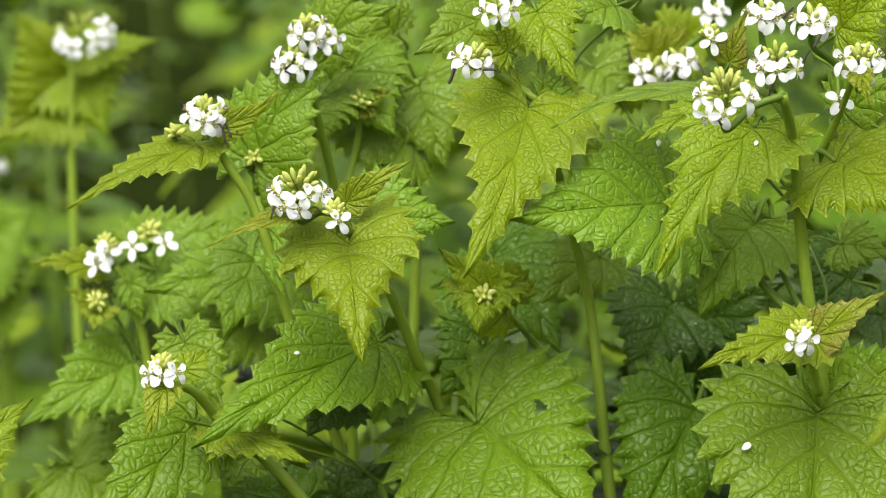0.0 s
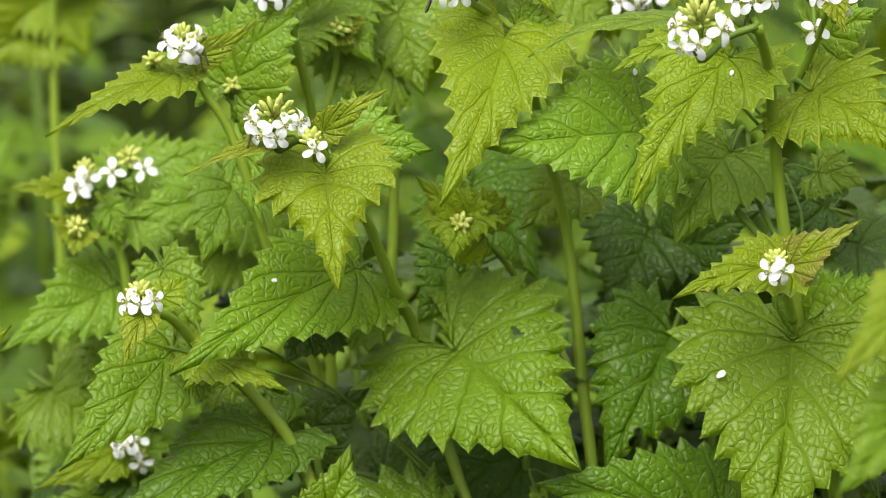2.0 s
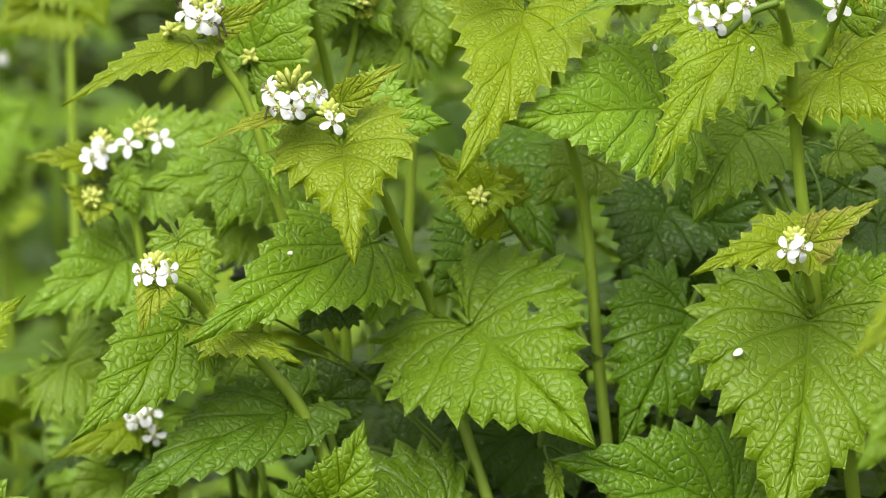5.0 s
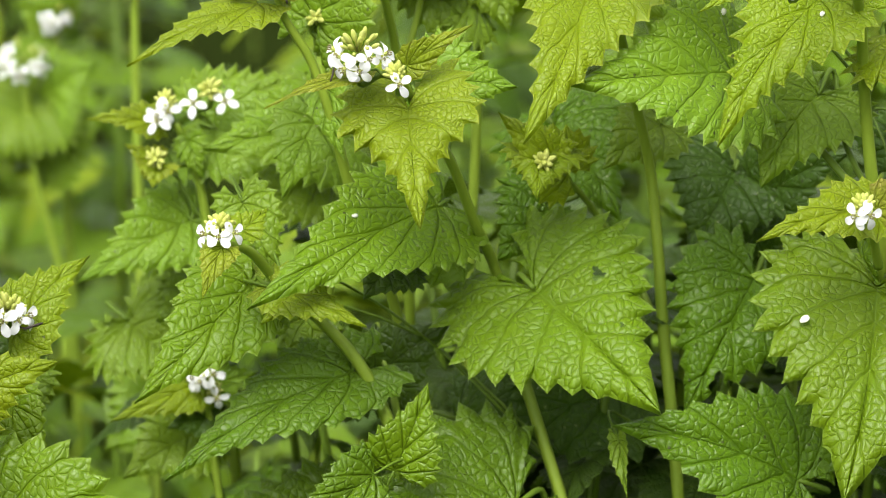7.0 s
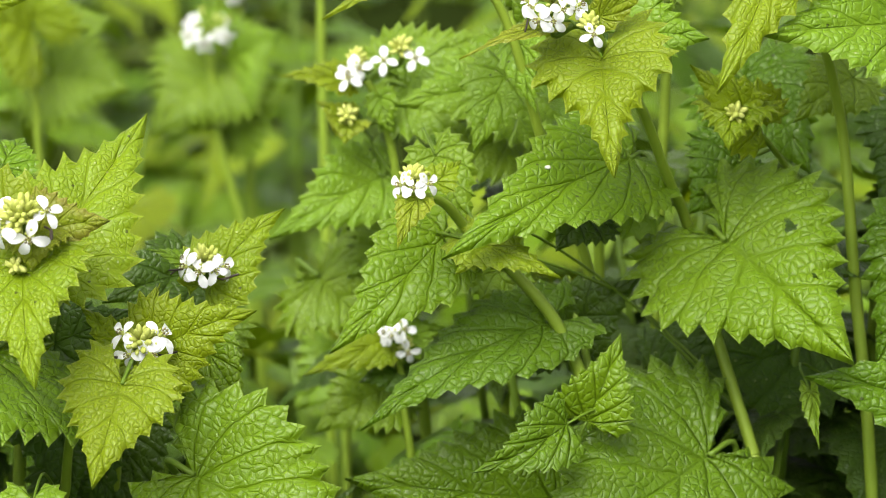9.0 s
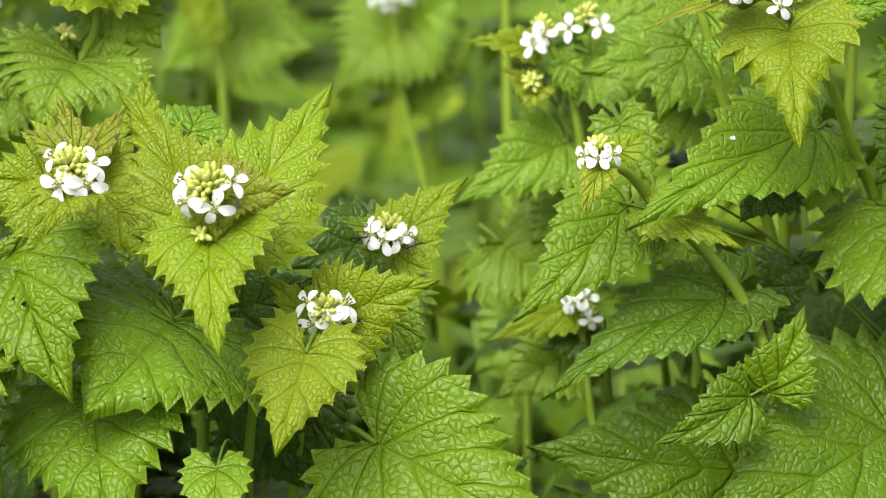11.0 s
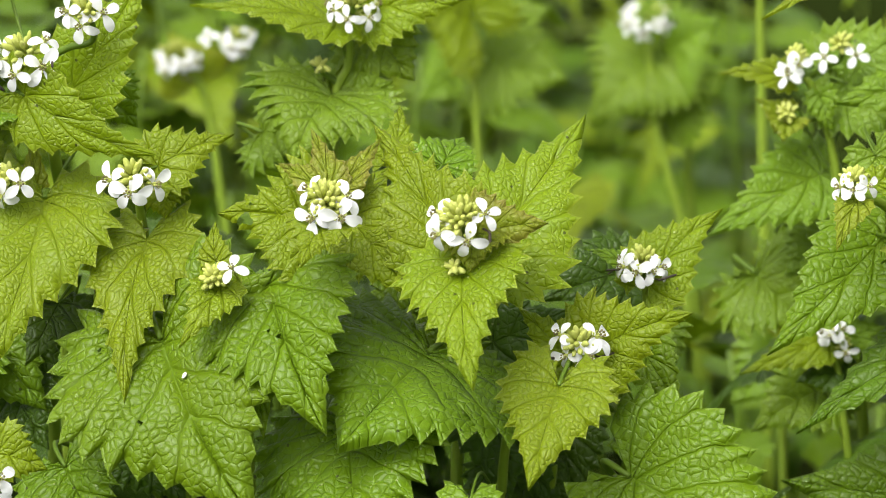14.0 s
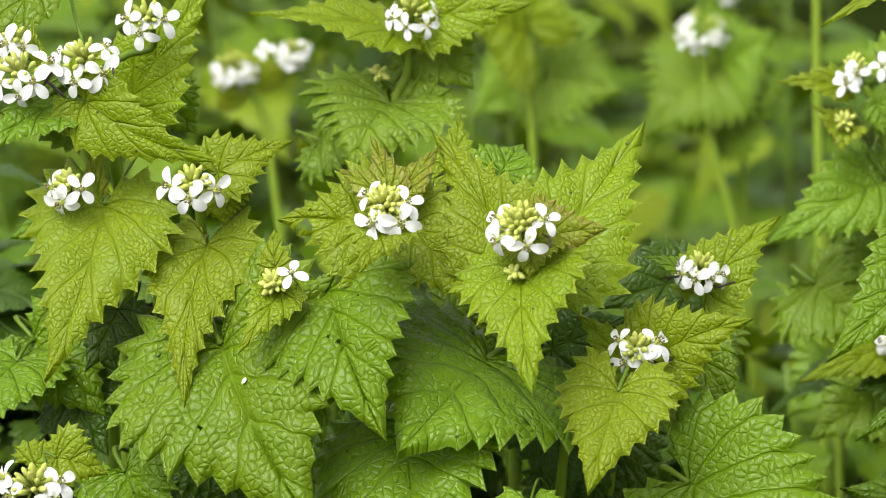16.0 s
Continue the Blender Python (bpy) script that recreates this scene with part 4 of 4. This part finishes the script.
p = plant("distant garlic mustard plant with paired blurred white heads", [(-382.7, 320.5, 410.8), (-374.3, 320.5, 387.1), (-368.3, 315.8, 340.2), (-355.5, 306, 240.2), (-343.1, 296.5, 0)], 2.5)
head(p, (-385.3, 316.7, 412), 10.5, 14, 10, lean=24)
head(p, (-361.7, 328, 417), 8.5, 10, 6, lean=24)
head(p, (-373.9, 326.5, 417.3), 4, 1, 0)
leaf(p, (-378.8, 321.5, 398.8), (-389.3, 320.1, 420.3), 32.8, BRACT)

p = plant("blurred garlic mustard plant behind taller stems", [(73.8, 99.8, 508.5), (72.9, 99.6, 492.1), (70, 99, 462.8), (60.4, 97.2, 362.8), (46.3, 94.5, 0)], 2.5)
head(p, (68.1, 95.1, 508.3), 7.2, 6, 6, lean=24)
head(p, (78, 94.7, 510.9), 6.5, 6, 4, lean=24)
leaf(p, (72.4, 104.8, 507.8), (59.5, 100.5, 523.1), 27.2, BRACT)
leaf(p, (70.2, 128.8, 497.2), (59.1, 126.7, 514.5), 29.8, YOUNG)
leaf(p, (80, 134.8, 509.4), (94.5, 130, 521), 28.1, YOUNG)
leaf(p, (51.3, 120.7, 504.2), (63.7, 113.6, 493.9), 29.5, MID)
head(p, (88.7, 100.7, 525.4), 4.5, 4, 2, lean=24)

p = plant("far pale green leafy garlic mustard plant", [(-269.6, 358.6, 401.8), (-268.3, 354.7, 359.7), (-266.7, 348.2, 312.9), (-263.2, 334.3, 212.9), (-260.3, 322.5, 0)], 2.5)
leaf(p, (-269.5, 361.1, 415.6), (-294.1, 347.1, 427.3), 51.7, YOUNG)
leaf(p, (-273.1, 399.8, 404.1), (-243, 397.6, 416.6), 43.6, MID)
leaf(p, (-277.9, 395.8, 387.7), (-296.8, 369.4, 380.6), 43.4, MID)
leaf(p, (-266.8, 378.9, 395.7), (-232.6, 374, 389.4), 52.5, MID)
leaf(p, (-269.4, 361.9, 420.2), (-262.4, 366.9, 442.9), 42.5, YOUNG)

p = plant("garlic mustard plant with wide glossy lower leaves", [(-221.2, 14.4, 376.6), (-226.1, 15.5, 354.1), (-229.2, 16, 323.9), (-240.5, 17.9, 218.9), (-251.1, 19.8, 0)], 2.6)
leaf(p, (-198.9, -48, 393.3), (-216.6, -86.9, 376.6), 80, MATURE, arch=0.06)
leaf(p, (-209.5, -18.4, 396.7), (-224.5, -29, 392.4), 37, MATURE)
leaf(p, (-219.8, -61.8, 374.4), (-208.9, -95.5, 344.5), 58.8, MATURE, arch=0.03)
leaf(p, (-193.8, -14.1, 380.1), (-183.4, -16.8, 364.4), 30.5, MATURE)

p = plant("low garlic mustard plant with one broad spreading leaf", [(-144.8, -32, 353), (-149, -28.6, 339.5), (-151.2, -28.8, 321.9), (-163.7, -29.8, 221.9), (-174.8, -30.6, 0)], 2.4)
leaf(p, (-139.8, -56.8, 360.3), (-81.3, -73.3, 335.2), 58.4, MATURE, arch=0.06)

p = plant("garlic mustard plant with puckered dark green lower leaves", [(93.3, 67.3, 410.1), (92.6, 61.7, 380.4), (91.8, 51.9, 340.6), (89.6, 27.3, 240.6), (87.5, 3.6, 0)], 2.4)
leaf(p, (78.1, 38.5, 410), (56.1, 18.9, 371.8), 46.5, LOWER_SHADE, arch=0.08, holes=((35, 5, 2.4), (28, -6, 0.7), (33, 10, 0.8),))
leaf(p, (36.5, 7.7, 367.5), (38.8, -1.2, 352.4), 6.5, MID, roll=30, fold=0.5)
leaf(p, (90.3, 5.7, 356.0), (34.2, -2.7, 375.4), 47, LOWER_SHADE, arch=0.08)
leaf(p, (73.9, 75.7, 435.5), (59, 55.9, 412.9), 44.3, DEEP_SHADE)
leaf(p, (128.3, 57.1, 445), (102.3, 41.9, 456.9), 29.6, DEEP_SHADE)
leaf(p, (79.3, 72.6, 423.5), (107.7, 59.4, 444.5), 33.7, DEEP_SHADE)

p = plant("leafy garlic mustard plant without flowers", [(-6.6, 99.5, 504.3), (-6.6, 99.1, 475.1), (-7.7, 97.2, 442.1), (-11, 91.2, 342.1), (-15.6, 83, 0)], 2.2)
leaf(p, (-7.7, 88.7, 485.9), (-28.9, 78.7, 489.6), 33.9, MID)
leaf(p, (-5.7, 96.3, 502.9), (2.9, 82.4, 477.7), 35.9, MID)
leaf(p, (-12.6, 93.3, 519.7), (-23, 89.2, 529.3), 21.5, MID)

p = plant("garlic mustard plant with large soft green leaves", [(-51.7, 102, 443.7), (-53.5, 101, 419.6), (-55.6, 98, 390.1), (-62.7, 87.8, 290.1), (-70.8, 75.9, 0)], 2.2)
leaf(p, (-54, 94.7, 443.3), (-93.5, 77.7, 441), 41.7, MID)
leaf(p, (-54.6, 96.6, 428), (-88.3, 81.3, 417.1), 32.8, MID)

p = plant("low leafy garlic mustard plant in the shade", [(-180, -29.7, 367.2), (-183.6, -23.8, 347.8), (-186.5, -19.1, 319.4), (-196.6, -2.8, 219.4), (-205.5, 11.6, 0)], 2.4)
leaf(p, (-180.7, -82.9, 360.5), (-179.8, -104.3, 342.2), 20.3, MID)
leaf(p, (-189.8, -5.2, 370.2), (-182.1, -24.3, 339.1), 37.5, DEEP_SHADE)
leaf(p, (-186.5, 0.1, 347.2), (-169.9, -8.3, 328.6), 34.5, DEEP_SHADE)
leaf(p, (-172.4, 10.6, 355), (-163.9, -3.4, 327), 31.2, DEEP_SHADE)
leaf(p, (-184.1, -1.2, 358.4), (-172.7, -11.5, 333.2), 29.2, DEEP_SHADE)
leaf(p, (-185.3, -24.1, 389.7), (-161.7, -21.9, 399.8), 28.3, DEEP_SHADE)


# ---- the rest of the stand, behind ----
FAR_LEAVES = [leaf_mesh(random.Random(40 + k), 0.06, w, kind, 0.1, 0.15, 9, steps=3, columns=2, offset=np.array([k * 37.0, 11.0]))
              for k, (w, kind) in enumerate(((0.055, MID), (0.05, YOUNG), (0.06, MATURE), (0.05, LOWER_SHADE), (0.058, MATURE), (0.05, DEEP_SHADE)))]


# leaves that fill the gaps, with gap shade put into their colour
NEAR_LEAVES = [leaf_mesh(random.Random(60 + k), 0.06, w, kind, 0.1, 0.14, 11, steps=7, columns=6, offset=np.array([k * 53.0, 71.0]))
               for k, (w, kind) in enumerate(((0.055, LOWER_SHADE), (0.06, DEEP_SHADE), (0.05, DEEP_SHADE), (0.058, DEEP_SHADE), (0.05, DEEP_SHADE), (0.062, DEEP_SHADE)))]


def far_plant(x, y, height, leaves, flowers, seed, size=1.0, shapes=None):
    rng = random.Random(seed)
    root = tagged(new("garlic_mustard_plant"), "leafy garlic mustard plant deeper in the stand" if not flowers else "flowering garlic mustard plant deeper in the stand", "plant", "garlic mustard stand")
    root.location = (x, y, 0)
    lean = Vector((rng.uniform(-0.05, 0.05), rng.uniform(-0.05, 0.05), 0))
    line = curve_points([Vector((0, 0, -0.01)), Vector((0, 0, height * 0.5)) + lean * 0.4, Vector((0, 0, height)) + lean], 4)
    v, f = tube(line, [0.0024 - 0.0012 * i / len(line) for i in range(len(line))], 7)
    child("stem", mesh("stem", v, f, [STALK]), root)
    for k in range(leaves):
        s = 1 - 0.75 * (k / leaves) ** 1.1
        at = line[round(s * (len(line) - 1))]
        a = k * 2.4 + rng.uniform(-0.4, 0.4)
        d = Vector((math.cos(a), math.sin(a), 0))
        reach = (0.012 + 0.05 * (1 - s)) * size
        b = Vector(at) + d * reach + Vector((0, 0, 0.008))
        e = b + (d + Vector((0, 0, rng.uniform(-0.9, -0.1)))).normalized()
        k_size = size * rng.uniform(0.7, 1.1) * (0.6 + 0.7 * (1 - s))
        up = (Vector((0, 0, 1)) + d * 0.4)
        child("leaf", (shapes or FAR_LEAVES)[rng.randrange(6)], root, leaf_pose(b, e, rng.uniform(-20, 20), up) @ Matrix.Diagonal((k_size, k_size, k_size, 1)))
    if flowers:
        hub = child("flower_head", None, root, Matrix.Translation(line[-1]))
        for k in range(9):
            d = Vector((math.cos(k * 2.4), math.sin(k * 2.4), 0.5 + 0.15 * (k % 3))).normalized()
            child("flower", FLOWERS[k % 5], hub, Matrix.Translation(d * 0.008) @ d.to_track_quat("Z", "Y").to_matrix().to_4x4())


def open_lane(x, y):
    """Two lanes kept bare along the camera's sight lines, so that the dark-coloured soil shows."""
    deep = y + 0.887
    return y > 0.3 and (abs(x + 0.094 * deep) < 0.032 * deep or abs(x + 0.169 * deep) < 0.016 * deep)


far = random.Random(5)
# under the tall heads the stand is thick with leaves coloured dark for shade
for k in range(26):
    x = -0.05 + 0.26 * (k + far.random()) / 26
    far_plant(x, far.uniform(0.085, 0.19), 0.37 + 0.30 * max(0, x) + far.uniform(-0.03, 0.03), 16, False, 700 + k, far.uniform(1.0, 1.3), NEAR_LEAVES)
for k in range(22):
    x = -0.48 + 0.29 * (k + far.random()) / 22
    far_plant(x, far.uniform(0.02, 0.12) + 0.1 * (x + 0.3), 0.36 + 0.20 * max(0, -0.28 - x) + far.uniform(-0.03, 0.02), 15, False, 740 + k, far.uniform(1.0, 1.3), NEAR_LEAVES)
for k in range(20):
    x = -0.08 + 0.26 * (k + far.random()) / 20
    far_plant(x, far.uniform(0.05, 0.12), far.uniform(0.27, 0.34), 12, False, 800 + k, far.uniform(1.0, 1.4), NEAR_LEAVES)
for k in range(16):
    x = -0.24 + 0.16 * (k + far.random()) / 16
    far_plant(x, far.uniform(0.22, 0.4), far.uniform(0.24, 0.31), 11, False, 770 + k, far.uniform(1.0, 1.3))
for k in range(60):
    y = 0.30 + 0.35 * far.random()
    x = far.uniform(-0.36, 0.22) * (1 + y * 0.8) - 0.1
    if not open_lane(x, y):
        far_plant(x, y, far.uniform(0.22, 0.38), far.randrange(9, 13), False, 100 + k, far.uniform(1.0, 1.5))


def thicket():
    """The stand farther off and to the sides, where plants cannot be told apart: leaves and stems in one mesh."""
    rng = random.Random(77)
    shapes = []
    for me in FAR_LEAVES:
        co = np.empty(len(me.vertices) * 3)
        me.vertices.foreach_get("co", co)
        uv = np.empty(len(me.loops) * 2)
        me.uv_layers["plane"].data.foreach_get("uv", uv)
        uw = np.empty(len(me.loops) * 2)
        me.uv_layers["veins"].data.foreach_get("uv", uw)
        shapes.append((co.reshape(-1, 3), [tuple(f.vertices) for f in me.polygons], uv, uw))
    kinds = [MID, YOUNG, MATURE, LOWER_SHADE, MATURE, DEEP_SHADE]
    verts, faces, slots, uvs, uws = [], [], [], [], []
    total = 0
    for k in range(360):
        if k < 230:
            y = 0.62 + 4.2 * rng.random() ** 1.6
            x = rng.uniform(-0.34, 0.24) * (1 + y) - 0.08 - 0.05 * y
        else:
            y = rng.uniform(-0.15, 3.4)
            x = -0.12 + rng.choice((-1, 1)) * (0.46 + 0.36 * max(y, 0) + 1.3 * rng.random() ** 1.3)
        if open_lane(x, y):
            continue
        h, size = rng.uniform(0.26, 0.50), rng.uniform(1.0, 1.6)
        v, f = tube([Vector((x, y, -0.01)), Vector((x, y, h))], [0.0022, 0.0012], 5)
        verts.append(np.array([tuple(q) for q in v]))
        faces += [tuple(i + total for i in g) for g in f]
        slots += [6] * len(f)
        corners = sum(len(g) for g in f)
        uvs.append(np.zeros(corners * 2))
        uws.append(np.zeros(corners * 2))
        total += len(v)
        for n in range(rng.randrange(9, 13)):
            s = 1 - 0.75 * (n / 12) ** 1.1
            a = n * 2.4 + rng.uniform(-0.4, 0.4)
            d = Vector((math.cos(a), math.sin(a), 0))
            b = Vector((x, y, h * s)) + d * (0.012 + 0.05 * (1 - s)) * size
            e = b + (d + Vector((0, 0, rng.uniform(-0.9, -0.1)))).normalized()
            pick = rng.randrange(6)
            co, fs, uv, uw = shapes[pick]
            m = np.array(leaf_pose(b, e, rng.uniform(-20, 20), Vector((0, 0, 1)) + d * 0.4))
            big = size * rng.uniform(0.7, 1.1) * (0.6 + 0.7 * (1 - s))
            verts.append(co * big @ m[:3, :3].T + m[:3, 3])
            faces += [tuple(i + total for i in g) for g in fs]
            slots += [pick] * len(fs)
            uvs.append(uv)
            uws.append(uw)
            total += len(co)
    # seedlings and rosettes near the soil, all through the stand
    for k in range(2600):
        y = 0.06 + 5.5 * rng.random() ** 1.7
        x = rng.uniform(-0.46, 0.34) * (1 + y) - 0.08
        if open_lane(x, y) and k % 3:
            continue
        a = rng.uniform(0, 6.28)
        d = Vector((math.cos(a), math.sin(a), rng.uniform(-0.3, 0.3)))
        b = Vector((x, y, rng.uniform(0.02, 0.13)))
        pick = rng.choice((1, 3, 5, 3, 5, 0))
        co, fs, uv, uw = shapes[pick]
        m = np.array(leaf_pose(b, b + d.normalized(), rng.uniform(-25, 25), Vector((0, -0.2, 1))))
        verts.append(co * rng.uniform(0.9, 1.7) @ m[:3, :3].T + m[:3, 3])
        faces += [tuple(i + total for i in g) for g in fs]
        slots += [pick] * len(fs)
        uvs.append(uv)
        uws.append(uw)
        total += len(co)
    me = mesh("thicket", np.concatenate(verts).tolist(), faces, kinds + [STALK], slots)
    for name, data in (("plane", uvs), ("veins", uws)):
        me.uv_layers.new(name=name).data.foreach_set("uv", np.concatenate(data).astype(np.float32))
    tagged(new("thicket", me), "dense green garlic mustard thicket behind the near plants", "thicket", kind="stuff")


thicket()


def fallen_petal(place, normal, size, turn):
    """A shed petal lying on a leaf."""
    verts, faces = [], []
    for i in range(6):
        s = i / 5
        w = size * 0.33 * (0.25, 0.6, 0.9, 1.0, 0.8, 0.35)[i]
        verts += [(size * (s - 0.5), w * b, 0.0004 + 0.12 * size * (b * b + (s - 0.4) ** 2)) for b in (-1, 0, 1)]
    for i in range(5):
        for j in range(2):
            k = i * 3 + j
            faces.append((k, k + 3, k + 4, k + 1))
    me = mesh("fallen_petal", verts, faces, [DEBRIS])
    ob = tagged(new("fallen_petal", me), "shed white petal lying on a green leaf", "petal", "fallen petals")
    ob.matrix_basis = Matrix.Translation(mm(place) + Vector(normal).normalized() * 0.0004) @ Vector(normal).to_track_quat("Z", "Y").to_matrix().to_4x4() @ Matrix.Rotation(turn, 4, "Z")
    shell = ob.modifiers.new("thickness", "SOLIDIFY")
    shell.thickness = 0.0003


fallen_petal((88.2, -17.9, 411.7), (0.06, -0.79, 0.61), 0.003, 0.6)
fallen_petal((-41.9, 1.7, 437.0), (0.49, -0.73, 0.48), 0.0017, 0)
fallen_petal((-261.3, -82.4, 394.6), (-0.33, -0.77, 0.55), 0.0018, 1.2)
fallen_petal((65.0, 15.2, 495.2), (0.51, -0.65, 0.56), 0.0022, 0.9)
fallen_petal((90.7, -19.4, 500.2), (-0.06, -0.65, 0.76), 0.0018, 1.3)


def grass():
    rng = random.Random(8)
    verts, faces = [], []
    for k in range(30000):
        if k < 3500:
            y = 0.25 + 5.5 * rng.random() ** 1.4
            x = rng.uniform(-0.5, 0.4) * (1 + y)
        else:
            # the meadow all round, thinning out with distance
            x, y = rng.gauss(0, 2.6), rng.gauss(0.6, 2.8)
            if y > -0.3 and -0.62 - 0.5 * max(y, 0) < x < 0.5 + 0.4 * max(y, 0) or math.hypot(x, y + 0.887) < 0.35:
                continue
        if open_lane(x, y) and k % 8:
            continue
        h, a, w = rng.uniform(0.10, 0.34), rng.uniform(0, 6.28), rng.uniform(0.0015, 0.0035)
        d = Vector((math.cos(a), math.sin(a), 0))
        side = Vector((-d.y, d.x, 0)) * w
        n = len(verts)
        for i in range(4):
            s = i / 3
            c = Vector((x, y, h * s * (1 - 0.25 * s))) + d * (h * 0.5 * s * s)
            verts += [c - side * (1 - s * 0.95), c + side * (1 - s * 0.95)]
        faces += [(n + 2 * i, n + 2 * i + 1, n + 2 * i + 3, n + 2 * i + 2) for i in range(3)]
    tagged(new("grass", mesh("grass", verts, faces, [GRASS])), "tall green grass blades among the plants", "grass", kind="stuff")


grass()
